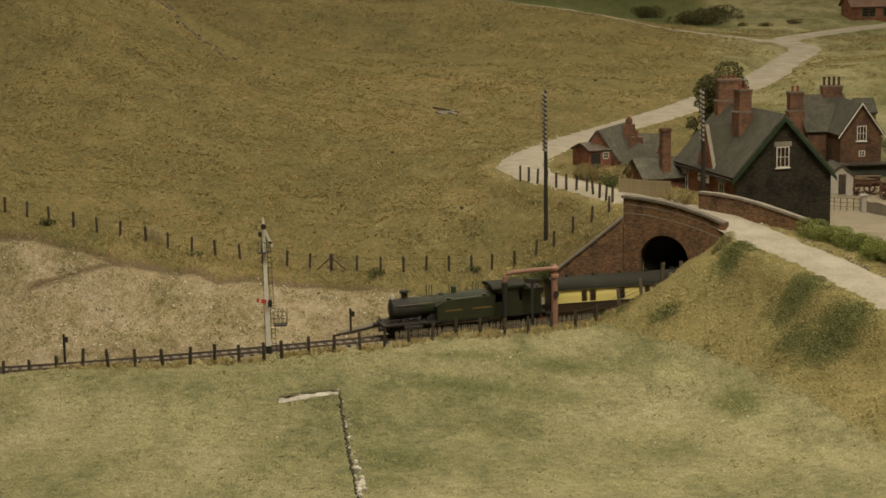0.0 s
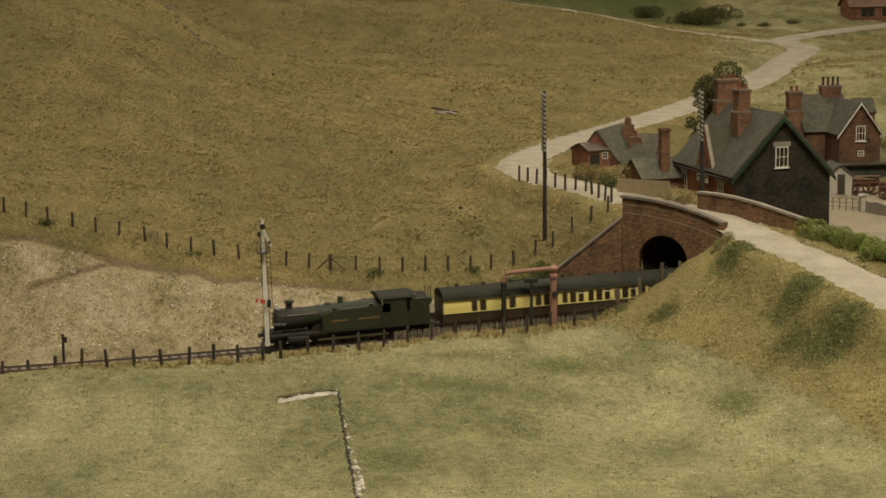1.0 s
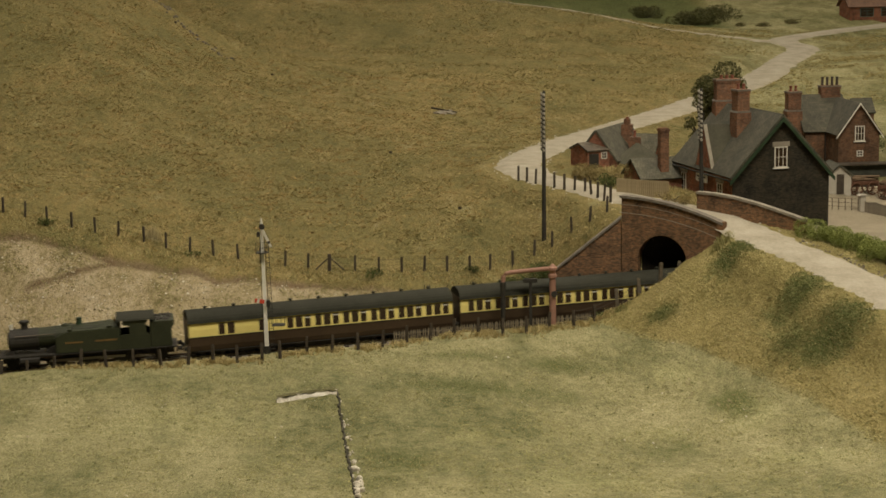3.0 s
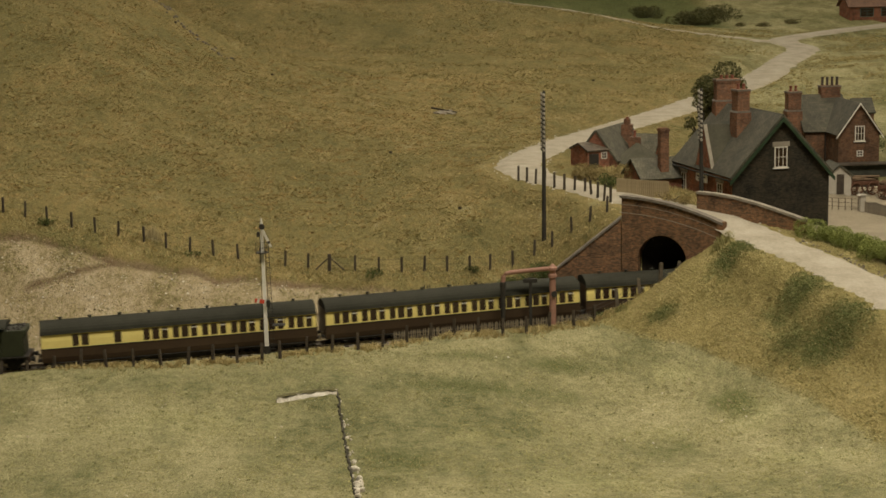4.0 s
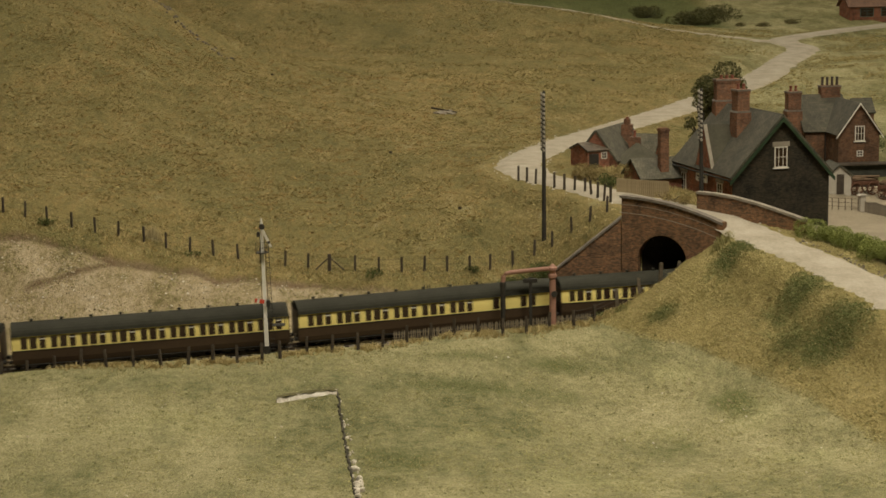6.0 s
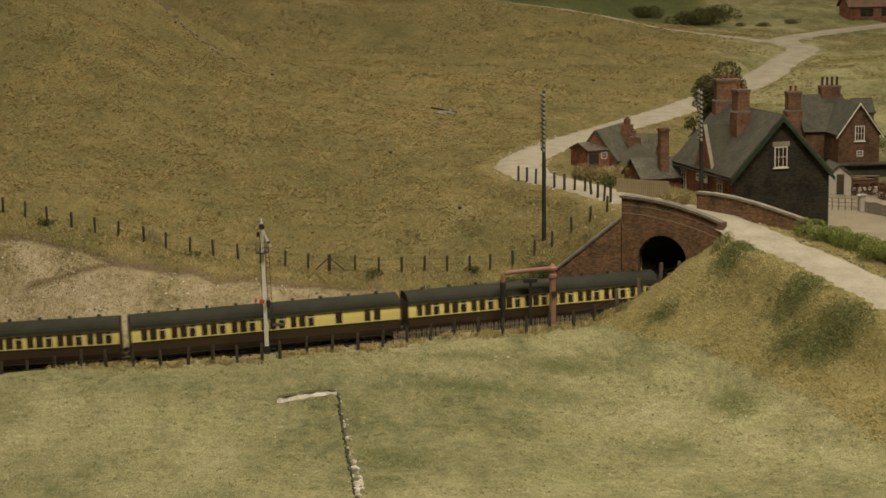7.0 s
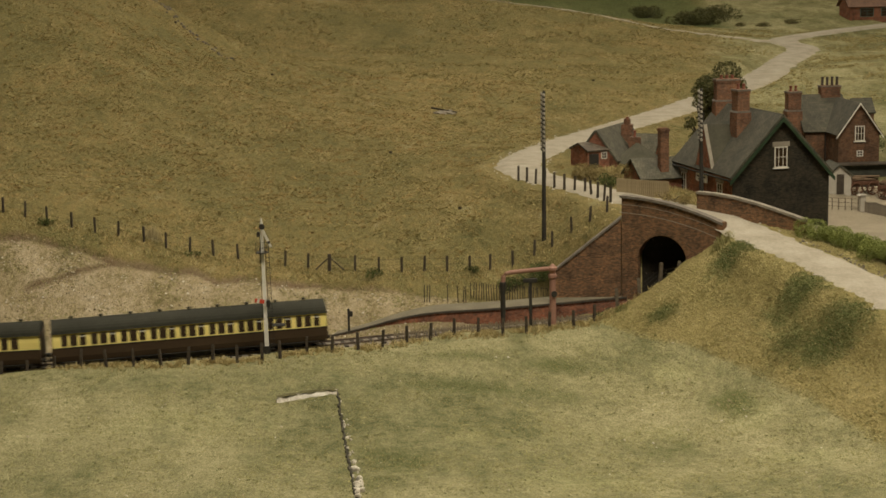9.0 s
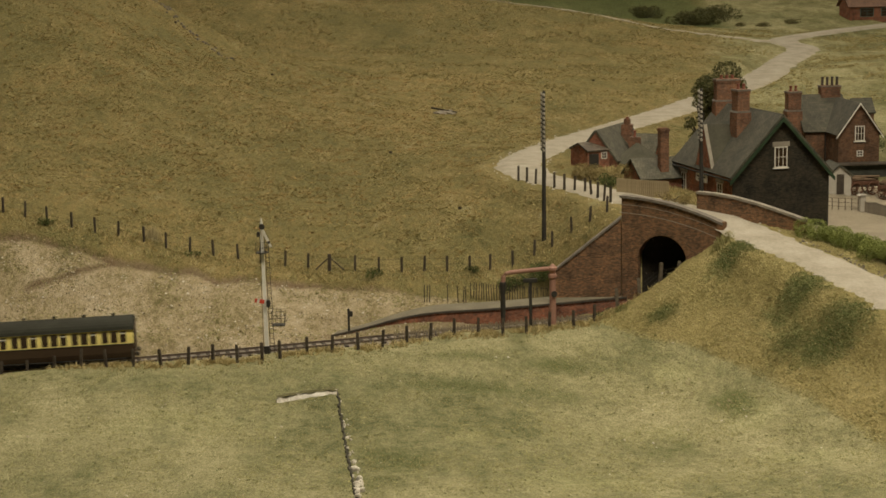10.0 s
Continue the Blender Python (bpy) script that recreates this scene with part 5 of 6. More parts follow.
telegraph_pole(8.05, 142.0, 11.8, 13, 0.3, 4)
telegraph_pole(20.15, 139.3, 9.3, 11, -0.4, -1)


def signal():
    ob = thing("semaphore_signal", at(-12.45, 124.0, 0.0) @ pose(0, 0, 0, 0, -0.7, 0), "white semaphore signal post with red lower arm", "signal")
    z0 = ground_z(-12.45, 124.0)
    part("base", box(-0.19, 0.19, -0.19, 0.19, z0 - 0.2, z0 + 0.55, 0.03), BLACK, ob, "black foot")
    bm = box(-0.14, 0.14, -0.14, 0.14, z0 + 0.5, 8.9)
    for v in bm.verts:
        if v.co.z > 8:
            v.co.x *= 0.62
            v.co.y *= 0.62
    part("post", bm, SIGNAL_WHITE, ob, "tapered white wooden post")
    part("finial", lathe([(0.13, 8.9), (0.16, 8.98), (0.07, 9.06), (0.11, 9.2), (0.03, 9.62)], 10), WHITE, ob, "white spiked finial")
    part("finial_band", lathe([(0.165, 8.82), (0.165, 8.9)], 10), RED, ob, "red band")
    # upper arm, lowered, seen from behind
    arm = part("upper_arm", box(-0.05, 1.25, -0.05, 0.0, -0.09, 0.09, 0.01), WHITE, ob, "lowered white arm with black stripe", m=at(0.12, -0.3, 8.75) @ pose(0, 0, 0, 0, 66, 0))
    part("stripe", box(0.8, 1.0, -0.06, -0.051, -0.09, 0.09), BLACK, arm)
    part("spectacle", lathe([(0.2, -0.03), (0.2, 0.03)], 14), BLACK, arm, m=at(-0.28, 0, 0.05) @ pose(0, 0, 0, 90, 0, 0))
    part("lamp", box(-0.34, -0.14, -0.2, 0.1, 8.3, 8.65, 0.03), BLACK, ob, "black signal lamp")
    low = part("lower_arm", box(-0.62, 0.05, -0.05, 0.0, -0.14, 0.14, 0.01), RED, ob, "short red arm with white stripe", m=at(-0.05, -0.3, 3.75) @ pose(0, 0, 0, 0, 12, 0))
    part("stripe", box(-0.46, -0.3, -0.06, -0.051, -0.14, 0.14), WHITE, low)
    part("lamp", box(0.12, 0.38, -0.35, 0.05, 3.35, 3.85, 0.03), BLACK, ob, "black signal lamp")
    # ladder
    lad = part("ladder", rod((0.24, -0.05, z0), (0.2, -0.05, 8.3), 0.018, seg=5), BLACK, ob, "iron ladder")
    part("stile", rod((0.54, -0.05, z0), (0.42, -0.05, 8.3), 0.018, seg=5), BLACK, lad)
    rungs = None
    for i in range(22):
        z = z0 + 0.35 + i * 0.36
        m = at(0.39 - 0.08 * i / 22, -0.05, z)
        rungs = again(rungs, m) if rungs else part("rung", rod((-0.16, 0, 0), (0.16, 0, 0), 0.018, seg=4), BLACK, lad, m=m)
    # railed stages
    for nm, x0, x1, zf, h in (("lower_stage", 0.45, 1.35, 2.05, 1.0), ("upper_stage", -0.42, 0.34, 7.2, 0.75)):
        bm = box(x0, x1, -0.45, 0.45, zf - 0.05, zf)
        for x in np.linspace(x0, x1, 4):
            for y in (-0.45, 0.45):
                rod((x, y, zf), (x, y, zf + h), 0.013, seg=4, bm=bm)
        for y in (-0.45, 0.45):
            for z in (zf + h, zf + h * 0.5):
                rod((x0, y, z), (x1, y, z), 0.013, seg=4, bm=bm)
        part(nm, bm, BLACK, ob, "railed iron staging")
    part("wire_rod", rod((-0.2, -0.24, z0 + 0.2), (-0.14, -0.24, 8.4), 0.015, seg=4), BLACK, ob)


signal()


def water_crane():
    y = track_y(8.0) - 2.0
    ob = thing("water_crane", at(8.0, y, ground_z(8.0, y), 15), "faded pink water crane with long arm and black leather hose", "water crane")
    t = 4.55 - ground_z(8.0, y)
    part("column", lathe([(0.42, -0.2), (0.42, 0.1), (0.26, 0.2), (0.23, t - 0.75), (0.32, t - 0.7), (0.32, t - 0.5), (0.24, t - 0.45), (0.25, t - 0.2), (0.36, t - 0.12), (0.36, t + 0.05), (0.2, t + 0.15), (0.06, t + 0.3)], 18), PINK, ob, "pink painted iron column", smooth=False)
    pts = [(0, t - 0.02), (-1.7, t - 0.07), (-3.25, t - 0.13), (-3.55, t - 0.2), (-3.75, t - 0.42), (-3.82, t - 0.9)]
    part("arm", sweep([(a, 0, b) for a, b in pts], 0.165, 12), PINK, ob, "pink iron swan-neck arm")
    part("hose", lathe([(0.22, 0.0), (0.24, -0.1), (0.19, -0.9), (0.2, -2.0), (0.15, -2.9), (0.12, -2.95)], 10), BLACK, ob, "black leather hose", m=at(-3.82, 0, t - 0.8))
    part("handwheel", lathe([(0.05, -0.02), (0.24, -0.02), (0.24, 0.02), (0.05, 0.02)], 12), BLACK, ob, m=at(0, -0.35, t - 1.9) @ pose(0, 0, 0, 90, 0, 0))


water_crane()


def brazier_post():
    x, y = 6.35, track_y(6.35) - 1.95
    z = ground_z(x, y)
    ob = thing("lineside_post", at(x, y, z), "black iron post with a short cross-head", "post")
    part("post", box(-0.11, 0.11, -0.11, 0.11, -0.2, 3.75 - z, 0.02), BLACK, ob)
    part("cross_head", box(-0.55, 0.5, -0.14, 0.14, 3.55 - z, 3.85 - z, 0.04), BLACK, ob)


brazier_post()


def gradient_post(x, y, tall, dirn):
    ob = thing("gradient_post", at(x, y, ground_z(x, y)), "small black post with a sloping board", "post", "gradient posts")
    part("post", box(-0.08, 0.08, -0.08, 0.08, -0.2, tall, 0.015), BLACK, ob)
    part("board", box(-0.3 if dirn < 0 else -0.04, 0.3 if dirn > 0 else 0.04, -0.11, -0.04, tall - 0.6, tall - 0.2, 0.015), BLACK, ob)


gradient_post(-7.1, 131.9, 1.85, 1)
gradient_post(-27.2, 125.9, 2.05, 1)

# ---- greenery ----


def leaf_mesh(points, size, rng, flat=0.0):
    """Small four-cornered leaves at points, turned every way."""
    n = len(points)
    a = rng.normal(size=(n, 3))
    a[:, 2] *= 1 - flat
    a /= np.linalg.norm(a, axis=1)[:, None]
    b = np.cross(a, rng.normal(size=(n, 3)))
    b /= np.linalg.norm(b, axis=1)[:, None]
    s = size * rng.uniform(0.6, 1.4, (n, 1))
    v = np.stack([points - a * s, points + b * s * 0.5, points + a * s, points - b * s * 0.5], 1).reshape(-1, 3)
    f = np.arange(4 * n).reshape(n, 4)
    return v, f


def clump(centres, radii, count, rng, squash=0.8):
    pts = []
    for c, r in zip(centres, radii):
        k = int(count * r * r)
        d = rng.normal(size=(k, 3))
        d /= np.linalg.norm(d, axis=1)[:, None]
        d *= r * rng.uniform(0.55, 1.08, (k, 1)) ** 0.6
        d[:, 2] *= squash
        pts.append(np.array(c) + d)
    return np.concatenate(pts)


DRY_LEAF = leafy("dry_bush_leaves", [(0, (0.13, 0.105, 0.04)), (0.5, (0.24, 0.185, 0.075)), (1, (0.38, 0.30, 0.135))])
TREE_LEAF = leafy("tree_leaves", [(0, (0.045, 0.05, 0.018)), (0.5, (0.085, 0.085, 0.03)), (1, (0.16, 0.145, 0.055))])
REED = leafy("dry_reeds", [(0, (0.35, 0.29, 0.15)), (1, (0.55, 0.47, 0.27))])
FAR_LEAF = leafy("thicket_leaves", [(0, (0.04, 0.045, 0.016)), (0.5, (0.085, 0.085, 0.032)), (1, (0.15, 0.14, 0.055))])


def bush(name, label, x, y, r, material=None, seed=1, lumps=8, dens=1000, leaf=0.055, tall=0.9, stretch=1.0):
    rng = np.random.default_rng(seed)
    z = ground_z(x, y)
    ob = thing(name, at(x, y, z), label, "bush")
    cs = [(rng.normal(0, r * 0.5) * stretch, rng.normal(0, r * 0.5), r * tall * rng.uniform(0.2, 0.75)) for _ in range(lumps)]
    rs = [r * rng.uniform(0.4, 0.65) for _ in cs]
    v, f = leaf_mesh(clump(cs, rs, dens, rng), leaf, rng)
    leaves = raw("leaves", v, f, material or LEAF, False)
    leaves.parent = ob
    bm = bmesh.new()
    for c in cs:
        rod((0, 0, -0.2), c, 0.05, 0.02, 5, bm)
    part("stems", bm, TIMBER, ob)


bush("bush", "rounded dusty green bush at the bridge end", 18.9, 139.9, 0.85, DRY_LEAF, 2, tall=1.0)
bush("bush", "straggly dry bush beside the board fence", 17.9, 141.8, 0.8, DRY_LEAF, 3, 6, 500, tall=1.4)
bush("bush", "wide dry brown bush below the outbuilding", 12.9, 155, 1.6, DRY_LEAF, 4, 10, tall=0.6, stretch=1.4)
bush("bush", "dark bush beside the lane", 14.2, 151, 0.9, LEAF, 5, tall=1.0)
bush("bush", "leafy green bush behind the platform", 5.4, 138.2, 1.1, LEAF, 6, 8, tall=1.2, stretch=1.3)
bush("bush", "leafy green bush behind the water crane", 7.8, 138.6, 1.1, LEAF, 7, 8, tall=1.1, stretch=1.3)
bush("bush", "bright green bramble at the fence", 11.9, 131.0, 0.75, LEAF, 8, 6)
bush("bush", "dark bramble on the cutting edge", -5.4, 140.4, 0.6, LEAF, 9, 7, tall=0.5, stretch=1.5)
bush("bush", "small dark bush at a fence post", -30.9, 139.6, 0.55, LEAF, 10, 5)
bush("bush", "small dark bush at a fence post", 2.4, 140.7, 0.5, LEAF, 11, 5)
bush("bush", "low dark bush under the fence", -19.6, 139.7, 0.5, LEAF, 12, 5, stretch=1.8)
bush("bush", "bush in the yard behind the fence", 42.0, 178, 2.0, LEAF, 13, 8)


def hedge():
    rng = np.random.default_rng(21)
    ob = thing("hedge", at(0, 0, 0), "thick green hedge bordering the chalk lane", "hedge")
    cs, rs = [], []
    for x, y in spaced([(26.9, 132.6), (29.0, 130.8), (31.0, 127.8), (32.8, 124.4), (35.5, 119)], 34):
        for _ in range(2):
            r = rng.uniform(0.5, 0.85)
            cs.append((x + rng.normal(0.2, 0.35), y + rng.normal(0, 0.5), ground_z(x, y) + rng.uniform(0.25, 0.85)))
            rs.append(r)
    v, f = leaf_mesh(clump(cs, rs, 1900, rng), 0.05, rng)
    raw("leaves", v, f, HEDGE_LEAF, False).parent = ob
    bm = bmesh.new()
    for c in cs[::2]:
        rod((c[0], c[1], c[2] - 1.0), c, 0.05, 0.02, 5, bm)
    part("stems", bm, TIMBER, ob)


HEDGE_LEAF = leafy("hedge_leaves", [(0, (0.11, 0.14, 0.03)), (0.5, (0.19, 0.22, 0.055)), (1, (0.32, 0.34, 0.10))])
hedge()


def tree(x, y, z, tall, spread, seed, label, material=None):
    rng = np.random.default_rng(seed)
    ob = thing("tree", at(x, y, z), label, "tree")
    bm = rod((0, 0, -0.3), (0.1, 0, tall * 0.5), 0.32, 0.2, 8)
    cs, rs = [], []
    for i in range(16):
        a = rng.uniform(0, 2 * math.pi)
        q = spread * rng.uniform(0.25, 1.0)
        c = (q * math.cos(a), q * math.sin(a), tall * rng.uniform(0.5, 0.92) - 0.25 * q)
        rod((0.1, 0, tall * 0.42), c, 0.09, 0.03, 6, bm)
        cs.append(c)
        rs.append(spread * rng.uniform(0.32, 0.5))
    part("trunk", bm, TIMBER, ob)
    v, f = leaf_mesh(clump(cs, rs, 650, rng, 0.75), 0.1, rng)
    raw("crown", v, f, material or DULL_LEAF, False).parent = ob


tree(24.9, 163, 7.2, 10.2, 2.8, 31, "round dark tree behind the station house", TREE_LEAF)
tree(23.1, 161, 7.2, 7.4, 1.0, 32, "thin tree beside the house", TREE_LEAF)
for i, (x, y, s, leaf) in enumerate([(46.5, 336, 2.4, 0), (48.0, 340, 2.6, 0), (51, 346, 2.4, 0), (53.5, 352, 2.6, 0), (40, 352, 2.2, 0), (60, 337, 0.9, 1), (66, 341, 1.0, 1), (56, 337, 0.8, 1)]):
    bush("bush", "dry brown scrub on the far hillside" if leaf else "dark green thicket on the far hillside", x, y, s, DULL_LEAF if leaf else FAR_LEAF, 40 + i, 12, 220, 0.13, 0.6 if leaf else 0.9, 1.3)


def scatter(name, label, x, y, tall, wide, material, seed, blades=3, lean=0.6, cat="grass"):
    """Tufts of short fibres on the ground, in one mesh."""
    rng = np.random.default_rng(seed)
    n = len(x)
    z = ground_at(x, y)
    h = np.repeat(tall * rng.uniform(0.5, 1.3, n), blades)
    bx, by, bz = np.repeat(x, blades), np.repeat(y, blades), np.repeat(z, blades)
    a = rng.uniform(0, 2 * math.pi, n * blades)
    w = wide * rng.uniform(0.6, 1.4, n * blades)
    l = lean * rng.uniform(0.2, 1.0, n * blades)
    d = rng.uniform(0, 2 * math.pi, n * blades)
    ox, oy = rng.normal(0, wide * 2.5, n * blades), rng.normal(0, wide * 2.5, n * blades)
    p = np.stack([bx + ox, by + oy, bz - 0.02], 1)
    side = np.stack([np.cos(a), np.sin(a), np.zeros_like(a)], 1) * w[:, None]
    tip = p + np.stack([np.cos(d) * l * h, np.sin(d) * l * h, h], 1)
    v = np.stack([p - side, p + side, tip], 1).reshape(-1, 3)
    ob = raw(name, v, np.arange(len(v)).reshape(-1, 3), material, False)
    return tagged(ob, label, cat, kind="stuff")


def clustered(rng, n, x0, x1, y0, y1, scale, power=1.0, bias=0.0):
    """Points that gather in patches."""
    x, y = rng.uniform(x0, x1, n), rng.uniform(y0, y1, n)
    f = np.array([noise.noise((a * scale, b * scale, 11)) for a, b in zip(x, y)])
    keep = rng.random(n) < np.clip(0.5 + bias + f * power, 0.02, 1)
    return x[keep], y[keep]


rng = np.random.default_rng(77)


def field_turf():
    x, y = clustered(rng, 90000, -36, 36, 86, 130, 0.25, 1.2)
    k = (y < np.interp(x, TX, TY) - 2.4) & (road_distance(x, y) > 2.6)
    scatter("field_grass", "short yellowish turf of the near field", x[k], y[k], 0.07, 0.035, TURF, 1, 3, 3.0)
    x, y = clustered(rng, 110000, -60, 40, 138, 215, 0.2, 1.2)
    k = (road_distance(x, y) > 3.2) & ~((x > 11) & (y < 178)) & ((y > 141) | (x < 6))
    scatter("hill_grass", "short dry olive turf of the downs", x[k], y[k], 0.10, 0.045, HILL_TURF, 2, 3, 3.0)
    x, y = clustered(rng, 70000, -70, 90, 215, 330, 0.12, 1.2)
    k = road_distance(x, y) > 3.6
    scatter("far_grass", "dry turf of the farther downs", x[k], y[k], 0.13, 0.07, HILL_TURF, 3, 3, 3.0)


def hill_tussocks():
    """Coarser clumps that comb the slopes, straw and rust among the olive turf."""
    for nm, label, n, box_of, scale, tall, material, seed in (
            ("hill_tussocks", "coarse straw tussocks on the downs", 26000, (-60, 12, 142, 215), 0.28, 0.13, TUSSOCK, 31),
            ("rust_tussocks", "rust-brown tussocks on the downs", 9000, (-60, 12, 142, 235), 0.16, 0.14, RUST, 32),
            ("far_tussocks", "coarse tussocks on the farther downs", 16000, (-75, 90, 215, 330), 0.12, 0.26, TUSSOCK, 33),
            ("field_tussocks", "olive tussocks in the near field", 5000, (-36, 34, 88, 126), 0.3, 0.09, OLIVE, 34)):
        x, y = clustered(rng, n, *box_of, scale, 1.6, -0.1)
        k = (road_distance(x, y) > 3.6) & ((y < np.interp(x, TX, TY) - 3) | (y > 143)) & ~((x > 11) & (y > 130) & (y < 178))
        scatter(nm, label, x[k], y[k], tall, 0.07 if y.mean() > 140 else 0.04, material, seed, 7, 2.4)


TUSSOCK = leafy("straw_tussock", [(0, (0.21, 0.182, 0.074)), (0.5, (0.30, 0.245, 0.10)), (1, (0.41, 0.325, 0.145))])
RUST = leafy("rust_tussock", [(0, (0.24, 0.165, 0.062)), (0.5, (0.32, 0.215, 0.082)), (1, (0.40, 0.28, 0.115))])
OLIVE = leafy("olive_tussock", [(0, (0.109, 0.123, 0.045)), (0.5, (0.202, 0.202, 0.086)), (1, (0.302, 0.286, 0.140))])
HILL_TURF = leafy("hill_turf", [(0, (0.19, 0.165, 0.065)), (0.5, (0.29, 0.24, 0.10)), (1, (0.43, 0.335, 0.15))])
field_turf()
hill_tussocks()


def lineside_grass():
    px, py = zip(*spaced(LOW + CLIMB[:2], 4200))
    x, y = np.array(px) + rng.normal(0, 0.35, 4200), np.array(py) + rng.normal(0.2, 0.55, 4200)
    k = np.array([noise.noise((a * 0.8, b * 0.8, 2)) for a, b in zip(x, y)]) + rng.normal(0, 0.15, 4200) > -0.02
    x, y = x[k], y[k]
    scatter("lineside_grass", "long straw-coloured grass along the lineside fence", x, y, 0.32, 0.025, STRAW, 4, 5, 1.2)
    x, y = rng.normal(-22.75, 0.28, 110), rng.normal(140.6, 0.15, 110)
    scatter("reeds", "pale clump of dry reeds at the upper fence", x, y, 0.95, 0.025, REED, 40, 3, 0.12)
    x, y = rng.normal(20.5, 0.35, 160), rng.normal(131.3, 0.3, 160)
    scatter("bridge_tuft", "rough tuft of grass at the end of the bridge", x, y, 0.4, 0.03, TURF, 41, 5, 0.8)
    px, py = zip(*spaced(HIGH, 1500))
    x, y = np.array(px) + rng.normal(0, 0.5, 1500), np.array(py) + rng.normal(-0.4, 0.7, 1500)
    scatter("fence_grass", "long dry grass under the upper fence", x, y, 0.24, 0.025, STRAW, 5, 5, 1.3)
    x, y = clustered(rng, 30000, 9, 34, 100, 134, 0.35, 1.0, 0.1)
    zz = ground_at(x, y)
    k = (road_distance(x, y) > 2.25) & (x > np.interp(y, [100, 106, 110.8, 116, 120, 123.6, 125.6, 131], [26, 25, 23.6, 21.6, 19.3, 16.3, 13.8, 9.5])) & (y < np.interp(x, TX, TY) - 1.7)
    scatter("bank_grass", "tawny long grass on the road embankment", x[k], y[k], 0.15, 0.016, BANK_STRAW, 6, 6, 3.0)
    x, y = clustered(rng, 12000, -46, 6, 126, 141, 0.5, 1.6, -0.2)
    k = y > np.interp(x, TX, TY) + 2.2
    scatter("cutting_grass", "sparse grass tufts on the chalk cutting", x[k], y[k], 0.14, 0.035, TURF, 7, 4, 2.0)
    x, y = clustered(rng, 3000, 14, 22, 138, 175, 0.3, 1.0)
    k = (road_distance(x, y) > 2.7)
    scatter("verge_grass", "rough grass round the cottages", x[k], y[k], 0.3, 0.04, STRAW, 8, 4)


BANK_STRAW = leafy("bank_straw", [(0, (0.264, 0.229, 0.088)), (0.5, (0.378, 0.317, 0.136)), (1, (0.475, 0.405, 0.202))])
lineside_grass()


def creeper(x, y, rx, ry, seed, count=2600):
    r = np.random.default_rng(seed)
    u = r.normal(0, 0.5, (count, 2))
    lump = np.array([noise.noise((a * 2.2 + seed, b * 2.2, 5)) for a, b in u])
    u = u[(np.hypot(u[:, 0], u[:, 1]) < 0.95 + 0.9 * lump)]
    px, py = x + u[:, 0] * rx, y + u[:, 1] * ry
    pz = ground_at(px, py) + r.uniform(0.0, 0.26, len(px)) * (1.1 - np.hypot(u[:, 0], u[:, 1]))
    v, f = leaf_mesh(np.stack([px, py, pz], 1), 0.05, r, 0.3)
    ob = raw("bramble_patch", v, f, CREEPER, False)
    tagged(ob, "sprawling dull green brambles on the tawny bank", "bramble", "brambles on the bank")


CREEPER = leafy("bramble_leaves", [(0, (0.095, 0.115, 0.036)), (0.5, (0.165, 0.18, 0.064)), (1, (0.28, 0.275, 0.115))])
creeper(21.0, 128.9, 2.3, 2.0, 3, 5000)
creeper(24.3, 121.7, 3.0, 2.0, 4, 6000)
creeper(25.4, 116.8, 3.0, 2.6, 5, 7000)
creeper(23.2, 118.9, 2.0, 1.8, 6, 2600)
creeper(26.9, 116.4, 1.8, 2.4, 8, 3600)
creeper(15.6, 127.4, 1.5, 1.1, 7, 1900)
creeper(12.9, 130.7, 1.0, 0.8, 9, 900)


def stones(name, label, x, y, r0, r1, material, seed, sink=0.4, cat="stones"):
    rr = np.random.default_rng(seed)
    bm = bmesh.new()
    z = ground_at(x, y)
    for a, b, c in zip(x, y, z):
        r = rr.uniform(r0, r1)
        m = Matrix.Translation((a, b, c + r * (0.5 - sink))) @ Euler(rr.uniform(0, 6, 3)).to_matrix().to_4x4() @ Matrix.Diagonal((rr.uniform(0.7, 1.4), rr.uniform(0.6, 1), rr.uniform(0.5, 0.9), 1))
        bmesh.ops.create_icosphere(bm, subdivisions=1, radius=r, matrix=m)
        if len(bm.verts) > 2400:
            break
    return tagged(link(name, bm, material), label, cat, kind="stuff")


def pebbles(name, label, x, y, r0, r1, material, seed):
    """Small angular stones half sunk in the ground, in one mesh."""
    rr = np.random.default_rng(seed)
    n = len(x)
    r = r0 + (r1 - r0) * rr.random(n) ** 3
    c = np.stack([x, y, ground_at(x, y) + 0.15 * r], 1)
    spikes = np.array([(1, 0, 0), (0, 1, 0), (-1, 0, 0), (0, -1, 0), (0, 0, 0.8), (0, 0, -0.8)])
    a = rr.uniform(0, 6.28, n)
    turn = np.stack([np.stack([np.cos(a), -np.sin(a), 0 * a], 1), np.stack([np.sin(a), np.cos(a), 0 * a], 1), np.stack([0 * a, 0 * a, 1 + 0 * a], 1)], 1)
    v = c[:, None, :] + np.einsum("nij,nkj->nki", turn, spikes[None] * rr.uniform(0.6, 1.4, (n, 6, 1)) * r[:, None, None])
    f = np.array([(0, 1, 4), (1, 2, 4), (2, 3, 4), (3, 0, 4), (1, 0, 5), (2, 1, 5), (3, 2, 5), (0, 3, 5)])
    ob = raw(name, v.reshape(-1, 3), (f[None] + 6 * np.arange(n)[:, None, None]).reshape(-1, 3), material, False)
    return tagged(ob, label, "stones", kind="stuff")


